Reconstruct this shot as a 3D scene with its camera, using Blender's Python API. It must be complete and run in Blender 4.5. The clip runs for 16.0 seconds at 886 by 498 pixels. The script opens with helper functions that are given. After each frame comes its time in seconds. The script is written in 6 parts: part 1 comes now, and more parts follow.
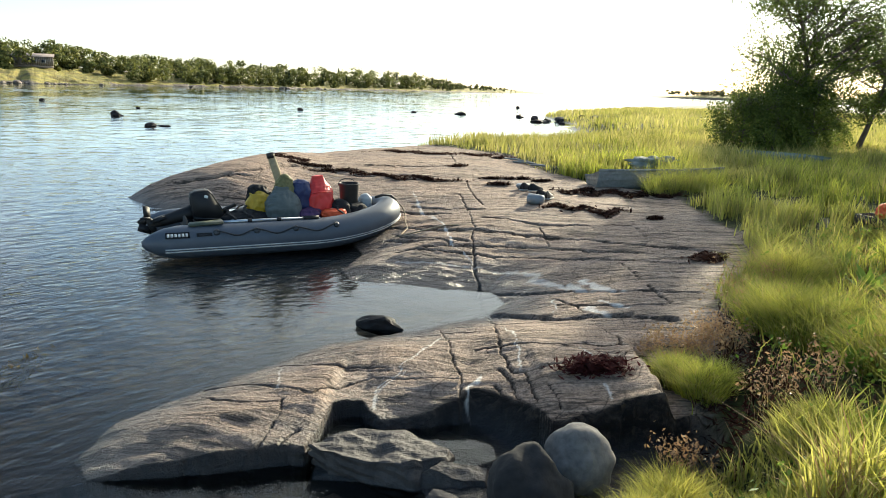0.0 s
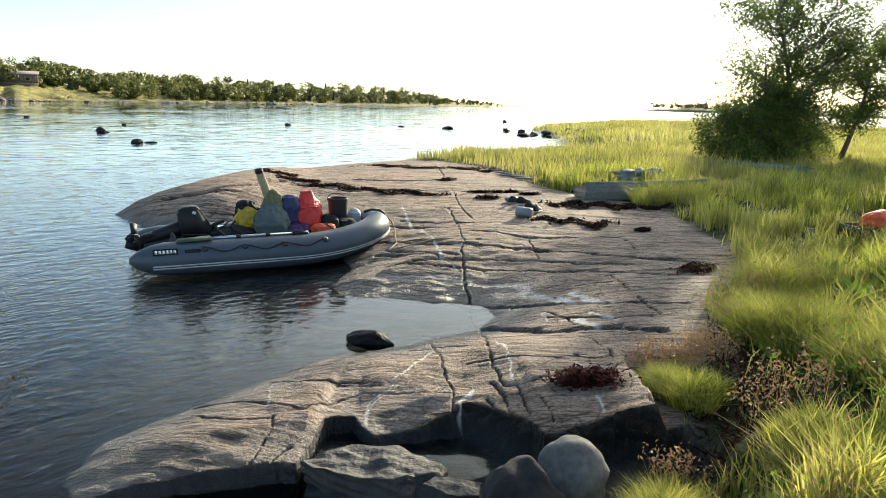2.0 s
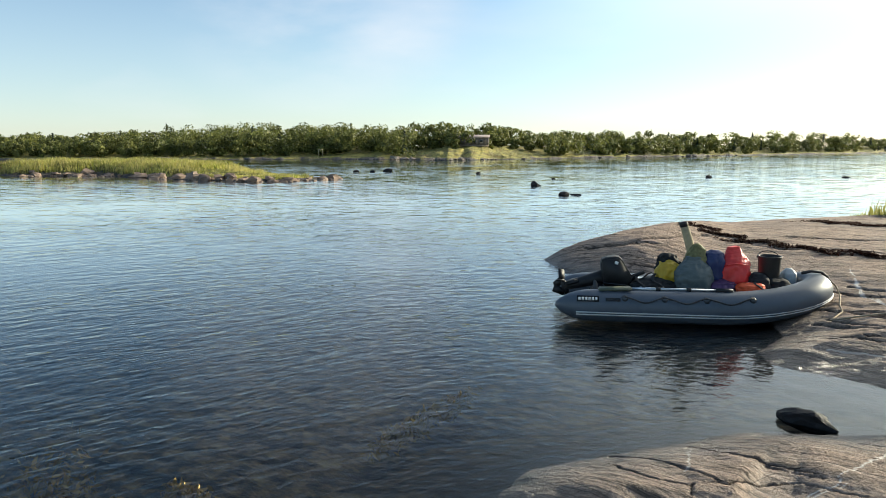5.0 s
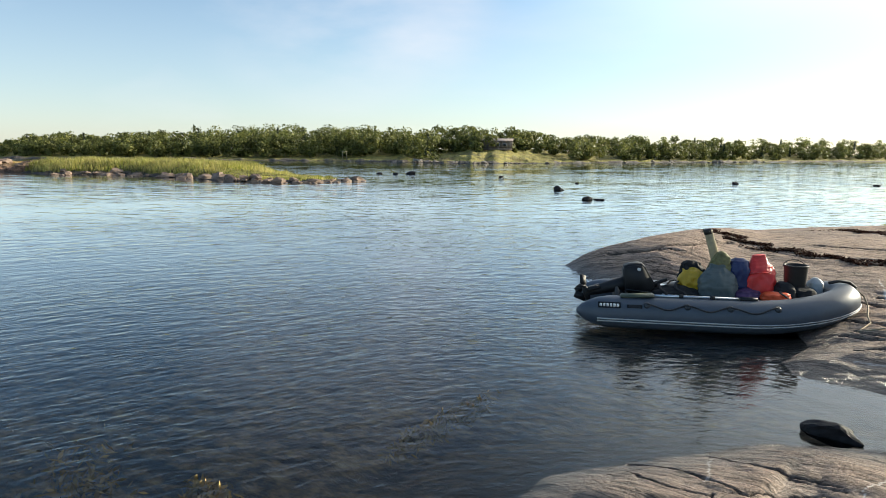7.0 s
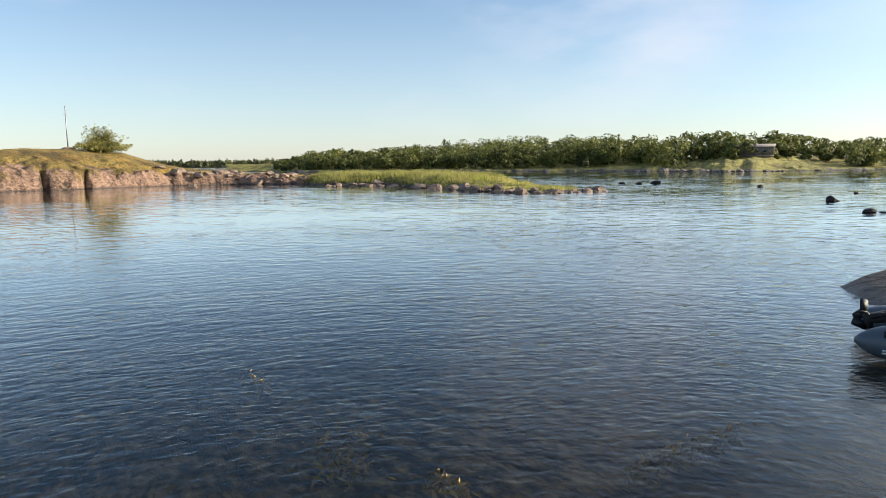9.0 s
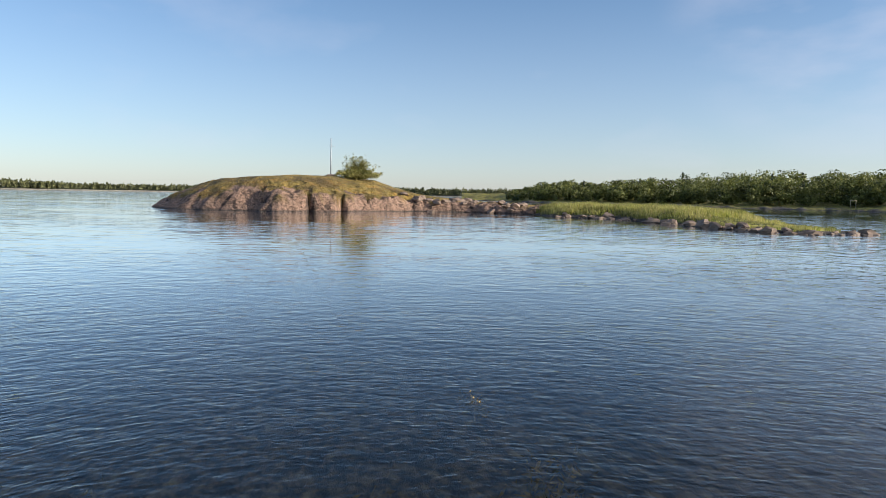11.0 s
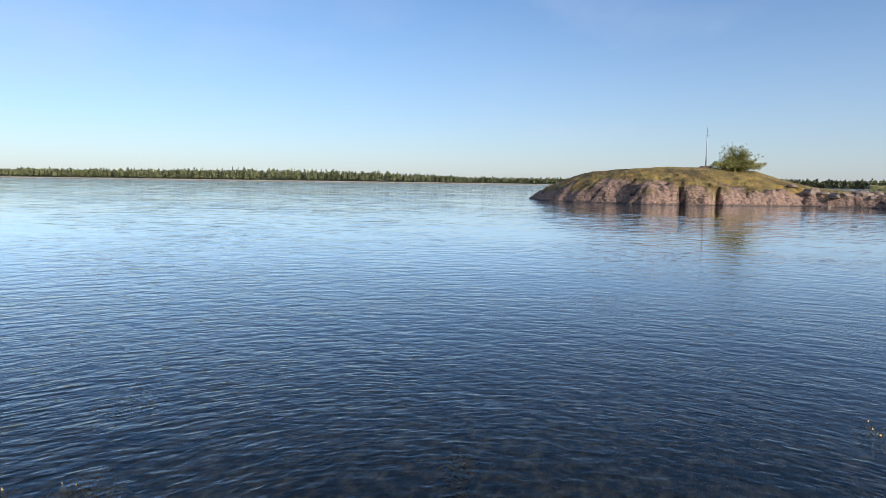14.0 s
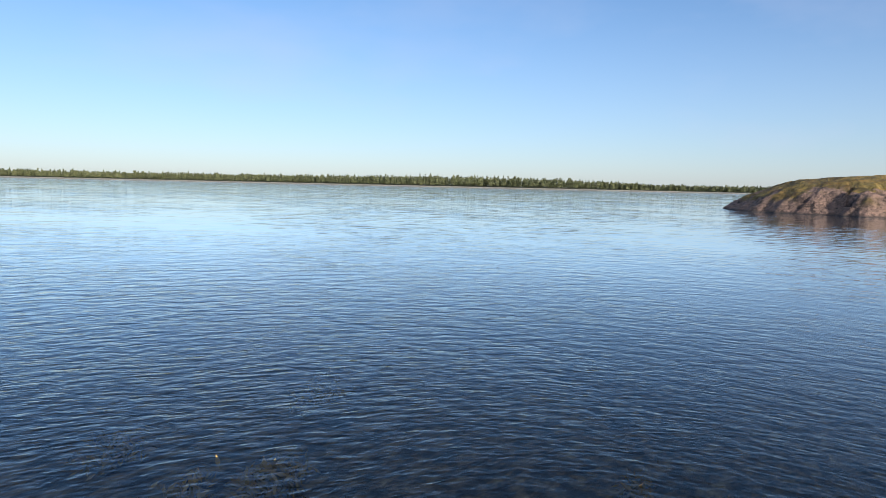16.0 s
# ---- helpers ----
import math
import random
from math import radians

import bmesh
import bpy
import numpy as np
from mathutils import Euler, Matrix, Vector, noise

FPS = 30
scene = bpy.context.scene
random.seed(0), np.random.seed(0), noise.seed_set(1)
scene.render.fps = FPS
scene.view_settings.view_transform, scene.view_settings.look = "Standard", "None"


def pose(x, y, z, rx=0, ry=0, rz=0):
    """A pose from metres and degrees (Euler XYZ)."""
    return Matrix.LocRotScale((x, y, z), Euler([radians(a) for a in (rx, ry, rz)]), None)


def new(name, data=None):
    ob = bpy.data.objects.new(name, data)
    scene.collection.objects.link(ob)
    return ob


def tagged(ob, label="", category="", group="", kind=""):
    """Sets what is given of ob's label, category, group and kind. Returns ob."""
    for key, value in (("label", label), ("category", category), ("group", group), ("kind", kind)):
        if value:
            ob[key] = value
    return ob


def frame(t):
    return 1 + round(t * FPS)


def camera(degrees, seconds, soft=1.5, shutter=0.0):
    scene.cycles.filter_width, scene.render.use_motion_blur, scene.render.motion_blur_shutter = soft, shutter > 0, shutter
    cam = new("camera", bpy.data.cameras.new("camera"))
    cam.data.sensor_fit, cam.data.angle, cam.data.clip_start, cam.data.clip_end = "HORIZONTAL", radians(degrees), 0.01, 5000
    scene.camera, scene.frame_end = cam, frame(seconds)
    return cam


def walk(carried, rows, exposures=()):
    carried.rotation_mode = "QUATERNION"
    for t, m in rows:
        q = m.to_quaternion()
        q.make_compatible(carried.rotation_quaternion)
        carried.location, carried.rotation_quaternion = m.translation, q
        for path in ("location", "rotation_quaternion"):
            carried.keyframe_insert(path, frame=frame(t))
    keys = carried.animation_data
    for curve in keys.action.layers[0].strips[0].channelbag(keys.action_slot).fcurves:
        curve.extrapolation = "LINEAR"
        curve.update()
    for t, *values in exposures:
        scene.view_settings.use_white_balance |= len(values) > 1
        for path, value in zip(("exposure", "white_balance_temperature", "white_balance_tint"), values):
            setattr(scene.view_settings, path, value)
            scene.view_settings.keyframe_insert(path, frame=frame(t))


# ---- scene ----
cam = camera(67.41, 16.0, 0.7)
PATH = [
    (0.0, pose(0.000, 0.000, 2.400, 76.365, -2.126, 0.176)),
    (0.5, pose(0.007, -0.009, 2.400, 77.089, -1.800, 0.496)),
    (1.0, pose(0.016, -0.004, 2.404, 77.256, -1.634, 0.053)),
    (1.5, pose(0.004, -0.010, 2.407, 77.182, -1.849, -0.361)),
    (2.0, pose(-0.015, -0.004, 2.401, 77.584, -1.741, -0.927)),
    (2.5, pose(-0.052, 0.004, 2.392, 78.039, -1.130, -1.508)),
    (2.6, pose(-0.068, 0.032, 2.388, 78.003, -0.861, -0.998)),
    (2.7, pose(-0.117, 0.043, 2.383, 77.808, -1.148, 0.153)),
    (2.8, pose(-0.129, 0.055, 2.385, 78.164, -0.908, 1.984)),
    (2.9, pose(-0.139, 0.048, 2.392, 78.579, -0.643, 4.210)),
    (3.0, pose(-0.140, 0.026, 2.401, 78.561, -0.225, 8.113)),
    (3.1, pose(-0.152, 0.055, 2.396, 78.850, -0.014, 11.356)),
    (3.2, pose(-0.150, 0.004, 2.397, 79.267, 0.282, 14.314)),
    (3.3, pose(-0.169, 0.017, 2.397, 79.628, 0.943, 17.461)),
    (3.5, pose(-0.145, 0.027, 2.400, 79.648, 1.294, 22.940)),
    (3.7, pose(-0.140, 0.036, 2.411, 80.287, 1.082, 25.915)),
    (4.0, pose(-0.130, 0.001, 2.412, 81.654, 0.241, 29.021)),
    (4.5, pose(-0.147, -0.016, 2.408, 81.819, -0.148, 31.778)),
    (5.0, pose(-0.167, -0.024, 2.404, 81.576, 0.249, 33.526)),
    (5.2, pose(-0.165, -0.036, 2.412, 81.814, -0.048, 33.887)),
    (7.5, pose(-0.151, -0.034, 2.414, 81.813, -0.478, 37.017)),
    (8.0, pose(-0.159, -0.040, 2.416, 82.358, -0.206, 42.192)),
    (8.5, pose(-0.186, -0.047, 2.415, 82.571, 0.026, 50.086)),
    (9.0, pose(-0.189, -0.042, 2.413, 82.742, 0.594, 55.907)),
    (9.2, pose(-0.170, -0.038, 2.413, 82.743, 0.489, 58.490)),
    (11.3, pose(-0.161, -0.031, 2.411, 84.814, -0.953, 79.086)),
    (11.5, pose(-0.161, -0.034, 2.411, 84.204, -0.851, 81.650)),
    (12.0, pose(-0.164, -0.038, 2.413, 83.465, -1.275, 86.321)),
    (12.5, pose(-0.166, -0.038, 2.415, 82.778, -0.972, 94.966)),
    (13.0, pose(-0.166, -0.035, 2.412, 82.634, -1.389, 101.465)),
    (13.5, pose(-0.161, -0.031, 2.410, 84.095, -1.388, 103.903)),
    (14.0, pose(-0.163, -0.033, 2.411, 84.208, -0.838, 106.493)),
    (14.5, pose(-0.165, -0.037, 2.411, 84.255, -0.949, 109.883)),
    (15.0, pose(-0.168, -0.041, 2.410, 83.877, -1.013, 113.916)),
    (15.5, pose(-0.170, -0.039, 2.409, 84.179, -0.953, 118.483)),
    (16.0, pose(-0.169, -0.038, 2.408, 84.507, -1.293, 121.975)),
]
EXPOSURES = [(0, 1.2, 6600, 1), (2.6, 1.18, 6550, 0), (4.0, 0.94, 6450, 0), (7.5, 0.88, 6400, 4), (9.0, 0.86, 6350, 6), (11.5, 0.47, 5750, 9), (12.5, 0.43, 5550, 10), (16.0, 0.38, 5450, 10)]
walk(cam, PATH, EXPOSURES)

# ---- world, sun, exposure ----
SUN_AZ, SUN_EL = 30.0, 18.0
world = bpy.data.worlds.new("world")
scene.world = world
world.use_nodes = True
wn, wl = world.node_tree.nodes, world.node_tree.links
bg = wn["Background"]
sky = wn.new("ShaderNodeTexSky")
sky.sky_type, sky.sun_disc = "NISHITA", False
sky.sun_elevation, sky.sun_rotation = radians(SUN_EL), radians(SUN_AZ)
sky.air_density, sky.dust_density, sky.ozone_density = 1.0, 0.45, 3.0
# thin high cloud
wc = wn.new("ShaderNodeTexCoord")
wm = wn.new("ShaderNodeMapping")
wm.inputs["Scale"].default_value, wm.inputs["Rotation"].default_value = (1.0, 2.2, 5.0), (0.3, 0.2, 0.5)
wl.new(wc.outputs["Generated"], wm.inputs[0])
wt = wn.new("ShaderNodeTexNoise")
wt.inputs["Scale"].default_value, wt.inputs["Detail"].default_value, wt.inputs["Roughness"].default_value = 1.5, 7, 0.5
wl.new(wm.outputs[0], wt.inputs["Vector"])
wr = wn.new("ShaderNodeMapRange")
wr.inputs[1].default_value, wr.inputs[2].default_value, wr.inputs[3].default_value, wr.inputs[4].default_value = 0.55, 0.8, 0.0, 0.22
wl.new(wt.outputs["Fac"], wr.inputs[0])
wx = wn.new("ShaderNodeMix")
wx.data_type = "RGBA"
wx.inputs[7].default_value = (5.7, 5.35, 5.7, 1)
wz = wn.new("ShaderNodeSeparateXYZ")
wl.new(wc.outputs["Generated"], wz.inputs[0])
wh = wn.new("ShaderNodeMapRange")
wh.interpolation_type = "SMOOTHSTEP"
wh.inputs[1].default_value, wh.inputs[2].default_value, wh.inputs[3].default_value, wh.inputs[4].default_value = -0.05, 0.38, 0.34, 0.0
wl.new(wz.outputs[2], wh.inputs[0])
wa = wn.new("ShaderNodeMath")
wl.new(wr.outputs[0], wa.inputs[0])
wl.new(wh.outputs[0], wa.inputs[1])
ws = wn.new("ShaderNodeVectorMath")
ws.operation, ws.inputs[1].default_value = "DOT_PRODUCT", (math.sin(radians(SUN_AZ)) * math.cos(radians(SUN_EL)), math.cos(radians(SUN_AZ)) * math.cos(radians(SUN_EL)), math.sin(radians(SUN_EL)))
wl.new(wc.outputs["Generated"], ws.inputs[0])
wg = wn.new("ShaderNodeMapRange")
wg.interpolation_type = "SMOOTHSTEP"
wg.inputs[1].default_value, wg.inputs[2].default_value, wg.inputs[3].default_value, wg.inputs[4].default_value = 0.45, 1.0, 0.0, 0.9
wl.new(ws.outputs["Value"], wg.inputs[0])
wq = wn.new("ShaderNodeMapRange")
wq.interpolation_type = "SMOOTHSTEP"
wq.inputs[1].default_value, wq.inputs[2].default_value, wq.inputs[3].default_value, wq.inputs[4].default_value = 0.1, 0.40, 0.06, 1.0
wl.new(wz.outputs[2], wq.inputs[0])
wp = wn.new("ShaderNodeMath")
wp.operation = "MULTIPLY"
wl.new(wg.outputs[0], wp.inputs[0])
wl.new(wq.outputs[0], wp.inputs[1])
# one wisp over the far woods
wd = wn.new("ShaderNodeVectorMath")
wd.operation, wd.inputs[1].default_value = "DOT_PRODUCT", (-math.sin(radians(44)) * math.cos(radians(16)), math.cos(radians(44)) * math.cos(radians(16)), math.sin(radians(16)))
wl.new(wc.outputs["Generated"], wd.inputs[0])
we = wn.new("ShaderNodeMapRange")
we.interpolation_type = "SMOOTHSTEP"
we.inputs[1].default_value, we.inputs[2].default_value, we.inputs[3].default_value, we.inputs[4].default_value = 0.968, 0.999, 0.0, 0.6
wl.new(wd.outputs["Value"], we.inputs[0])
wi = wn.new("ShaderNodeMapRange")
wi.inputs[1].default_value, wi.inputs[2].default_value = 0.36, 0.62
wl.new(wt.outputs["Fac"], wi.inputs[0])
wu = wn.new("ShaderNodeMath")
wu.operation = "MULTIPLY_ADD"
wl.new(we.outputs[0], wu.inputs[0])
wl.new(wi.outputs[0], wu.inputs[1])
wl.new(wa.outputs[0], wu.inputs[2])
wu.use_clamp = True
wl.new(wu.outputs[0], wx.inputs[0])
wl.new(sky.outputs[0], wx.inputs[6])
wk = wn.new("ShaderNodeMix")
wk.data_type = "RGBA"
wk.inputs[7].default_value = (14.0, 13.4, 12.8, 1)
wl.new(wp.outputs[0], wk.inputs[0])
wl.new(wx.outputs[2], wk.inputs[6])
wl.new(wk.outputs[2], bg.inputs[0])
bg.inputs[1].default_value = 0.10
sun = new("sun", bpy.data.lights.new("sun", "SUN"))
sun.data.energy, sun.data.angle, sun.data.color = 5.0, radians(0.6), (1.0, 0.88, 0.70)
SUN_WAY = Vector((math.sin(radians(SUN_AZ)) * math.cos(radians(SUN_EL)), math.cos(radians(SUN_AZ)) * math.cos(radians(SUN_EL)), math.sin(radians(SUN_EL))))
sun.rotation_euler = SUN_WAY.to_track_quat("Z", "Y").to_euler()
sun.location = SUN_WAY * 60


# ---- materials ----
def material(name):
    m = bpy.data.materials.new(name)
    m.use_nodes = True
    n, l = m.node_tree.nodes, m.node_tree.links
    return m, n, l, n["Principled BSDF"]


def ramp(n, l, source, stops):
    r = n.new("ShaderNodeValToRGB")
    el = r.color_ramp.elements
    while len(el) < len(stops):
        el.new(0.5)
    for e, (p, c) in zip(el, stops):
        e.position, e.color = p, (*c, 1)
    l.new(source, r.inputs[0])
    return r.outputs[0]


def mixed(n, l, fac, a, b, blend="MIX"):
    m = n.new("ShaderNodeMix")
    m.data_type, m.blend_type = "RGBA", blend
    for i, v in ((0, fac), (6, a), (7, b)):
        if hasattr(v, "links"):
            l.new(v, m.inputs[i])
        elif i == 0:
            m.inputs[0].default_value = v
        else:
            m.inputs[i].default_value = (*v, 1)
    return m.outputs[2]


def maths(n, l, op, a, b=0.0, clamp=False):
    m = n.new("ShaderNodeMath")
    m.operation, m.use_clamp = op, clamp
    for i, v in enumerate((a, b)):
        if hasattr(v, "links"):
            l.new(v, m.inputs[i])
        else:
            m.inputs[i].default_value = v
    return m.outputs[0]


def stretched(n, l, scale, turn=0.0, source="Object"):
    c = n.new("ShaderNodeTexCoord")
    m = n.new("ShaderNodeMapping")
    m.vector_type = "TEXTURE"
    m.inputs["Scale"].default_value = tuple(1 / s for s in scale)
    m.inputs["Rotation"].default_value = (0, 0, radians(turn))
    l.new(c.outputs[source], m.inputs[0])
    return m.outputs[0]


def noise_tex(n, l, vector, scale, detail=4.0, rough=0.55):
    t = n.new("ShaderNodeTexNoise")
    t.inputs["Scale"].default_value, t.inputs["Detail"].default_value, t.inputs["Roughness"].default_value = scale, detail, rough
    if vector is not None:
        l.new(vector, t.inputs["Vector"])
    return t.outputs["Fac"]


def relief(n, l, b, height, strength, distance):
    bump = n.new("ShaderNodeBump")
    bump.inputs["Strength"].default_value, bump.inputs["Distance"].default_value = strength, distance
    l.new(height, bump.inputs["Height"])
    l.new(bump.outputs[0], b.inputs["Normal"])
    return bump


def attribute(n, name):
    a = n.new("ShaderNodeAttribute")
    a.attribute_name = name
    return a.outputs["Fac"]


def plain(name, colour, rough=0.6, metal=0.0, grain=40.0, amount=0.25, bump=0.15, depth=0.004):
    """A surface with fine grain, broad stains and slight relief."""
    m, n, l, b = material(name)
    v = stretched(n, l, (1, 1, 1))
    fine, broad = noise_tex(n, l, v, grain, 5), noise_tex(n, l, v, grain * 0.12, 3)
    dark, light = tuple(c * (1 - amount) for c in colour), tuple(min(1, c * (1 + amount)) for c in colour)
    c = mixed(n, l, 0.45, ramp(n, l, broad, ((0.3, dark), (0.7, light))), ramp(n, l, fine, ((0.3, dark), (0.7, light))))
    l.new(c, b.inputs["Base Color"])
    b.inputs["Roughness"].default_value, b.inputs["Metallic"].default_value = rough, metal
    if bump:
        relief(n, l, b, fine, bump, depth)
    return m


def leafy(name, colours, translucent=0.35, rough=0.5, shine=0.25, patch=0.16):
    """Leaves and blades: the colour varies from piece to piece and light shines through."""
    m, n, l, b = material(name)
    g = n.new("ShaderNodeNewGeometry")
    c = ramp(n, l, g.outputs["Random Per Island"], tuple((i / (len(colours) - 1), c) for i, c in enumerate(colours)))
    v = stretched(n, l, (1, 1, 1))
    c = mixed(n, l, ramp(n, l, noise_tex(n, l, v, 0.35, 3), ((0.35, (0, 0, 0)), (0.7, (0.5, 0.5, 0.5)))), c, colours[-1])
    c = mixed(n, l, 0.8, c, ramp(n, l, noise_tex(n, l, v, patch, 2), ((0.36, (0.5, 0.52, 0.5)), (0.62, (1.25, 1.22, 1.1)))), "MULTIPLY")
    l.new(c, b.inputs["Base Color"])
    b.inputs["Roughness"].default_value = rough
    b.inputs["Specular IOR Level"].default_value = shine
    t = n.new("ShaderNodeBsdfTranslucent")
    l.new(c, t.inputs[0])
    mix = n.new("ShaderNodeMixShader")
    mix.inputs[0].default_value = translucent
    l.new(b.outputs[0], mix.inputs[1])
    l.new(t.outputs[0], mix.inputs[2])
    l.new(mix.outputs[0], n["Material Output"].inputs[0])
    return m


def rock_ground():
    """Foliated pink-grey gneiss with grooves, pale veins, a wet margin, soil under the grass and weed on the sea floor."""
    m, n, l, b = material("gneiss_ground")
    band = noise_tex(n, l, stretched(n, l, (0.55, 7.0, 3.0), -14), 1.6, 7, 0.62)
    broad = noise_tex(n, l, stretched(n, l, (1, 1, 1)), 0.55, 4)
    fine = noise_tex(n, l, stretched(n, l, (1, 1, 1)), 38, 6, 0.65)
    speck = noise_tex(n, l, stretched(n, l, (0.8, 3, 1), -10), 9, 6, 0.7)
    c = ramp(n, l, band, ((0.26, (0.11, 0.075, 0.055)), (0.40, (0.30, 0.213, 0.155)), (0.56, (0.43, 0.31, 0.232)), (0.75, (0.53, 0.42, 0.33))))
    c = mixed(n, l, ramp(n, l, broad, ((0.42, (0, 0, 0)), (0.72, (0.5, 0.5, 0.5)))), c, (0.21, 0.18, 0.16))
    c = mixed(n, l, 0.7, c, ramp(n, l, speck, ((0.32, (0.2, 0.2, 0.2)), (0.47, (0.95, 0.95, 0.95)), (0.75, (1.45, 1.4, 1.35)))), "MULTIPLY")
    c = mixed(n, l, 0.75, c, ramp(n, l, fine, ((0.33, (0.4, 0.4, 0.4)), (0.66, (1.4, 1.4, 1.4)))), "MULTIPLY")
    lines = noise_tex(n, l, stretched(n, l, (0.22, 13.0, 3.0), -13), 1.0, 5, 0.6)
    c = mixed(n, l, 0.55, c, ramp(n, l, lines, ((0.33, (0.28, 0.26, 0.25)), (0.43, (1, 1, 1)))), "MULTIPLY")
    for scale, turn, width, deep in (((0.16, 3.2, 1.0), -15, 0.012, 0.15), ((0.35, 7.0, 1.0), -11, 0.016, 0.25), ((0.3, 2.2, 1.0), -19, 0.010, 0.2), ((0.5, 0.9, 1.0), 62, 0.004, 0.3)):
        seam = maths(n, l, "ABSOLUTE", maths(n, l, "SUBTRACT", noise_tex(n, l, stretched(n, l, scale, turn), 1.0, 3, 0.5), 0.5))
        c = mixed(n, l, 0.85, c, ramp(n, l, seam, ((0.0, (deep, deep, deep)), (width, (1, 1, 1)))), "MULTIPLY")
    vein = maths(n, l, "MULTIPLY", attribute(n, "vein"), ramp(n, l, speck, ((0.3, (0.3, 0.3, 0.3)), (0.5, (1, 1, 1)))), True)
    c = mixed(n, l, maths(n, l, "MULTIPLY", attribute(n, "crack"), 0.9), c, (0.022, 0.018, 0.015))
    # ledge face and foot near black: damp film and shade in one colour
    c = mixed(n, l, maths(n, l, "MULTIPLY", attribute(n, "algae_shade"), ramp(n, l, speck, ((0.25, (0.6, 0.6, 0.6)), (0.5, (1, 1, 1)))), True), c, (0.018, 0.015, 0.013))
    # shade of the near slab painted in: its colour is multiplied down here
    c = mixed(n, l, maths(n, l, "MULTIPLY", attribute(n, "slab_shade"), 0.8), c, (0.78, 0.8, 0.84), "MULTIPLY")
    c = mixed(n, l, vein, c, (0.66, 0.62, 0.57))
    soil = attribute(n, "soil")
    earth = ramp(n, l, noise_tex(n, l, stretched(n, l, (1, 1, 1)), 6, 6), ((0.3, (0.03, 0.026, 0.014)), (0.55, (0.06, 0.065, 0.02)), (0.75, (0.12, 0.13, 0.04))))
    c = mixed(n, l, soil, c, earth)
    geo = n.new("ShaderNodeNewGeometry")
    sep = n.new("ShaderNodeSeparateXYZ")
    l.new(geo.outputs["Position"], sep.inputs[0])
    z = maths(n, l, "ADD", sep.outputs[2], maths(n, l, "MULTIPLY", maths(n, l, "SUBTRACT", speck, 0.5), 0.05))
    z = maths(n, l, "ADD", z, maths(n, l, "MULTIPLY", maths(n, l, "SUBTRACT", broad, 0.5), 0.05))
    wet = n.new("ShaderNodeMapRange")
    wet.inputs[1].default_value, wet.inputs[2].default_value, wet.inputs[3].default_value, wet.inputs[4].default_value = 0.03, 0.27, 1, 0
    l.new(z, wet.inputs[0])
    c = mixed(n, l, maths(n, l, "MULTIPLY", wet.outputs[0], 0.76), c, (0.035, 0.033, 0.033))
    kelp = noise_tex(n, l, stretched(n, l, (1, 1.8, 1)), 3.2, 7, 0.72)
    bed = ramp(n, l, kelp, ((0.36, (0.016, 0.014, 0.012)), (0.47, (0.085, 0.062, 0.038)), (0.56, (0.28, 0.19, 0.09)), (0.66, (0.5, 0.37, 0.18))))
    deep = n.new("ShaderNodeMapRange")
    deep.inputs[1].default_value, deep.inputs[2].default_value, deep.inputs[3].default_value, deep.inputs[4].default_value = -0.10, -0.45, 0, 1
    l.new(z, deep.inputs[0])
    c = mixed(n, l, deep.outputs[0], c, bed)
    l.new(c, b.inputs["Base Color"])
    r = ramp(n, l, wet.outputs[0], ((0.0, (0.78, 0.78, 0.78)), (1.0, (0.28, 0.28, 0.28))))
    l.new(maths(n, l, "ADD", maths(n, l, "MULTIPLY", wet.outputs[0], 0.35), 0.15), b.inputs["Specular IOR Level"])
    l.new(mixed(n, l, 0.15, r, ramp(n, l, fine, ((0.3, (0.2, 0.2, 0.2)), (0.7, (0.9, 0.9, 0.9)))), "MIX"), b.inputs["Roughness"])
    h = maths(n, l, "ADD", maths(n, l, "MULTIPLY", band, 0.8), maths(n, l, "ADD", fine, maths(n, l, "MULTIPLY", speck, 1.2)))
    relief(n, l, b, h, 1.0, 0.024)
    return m


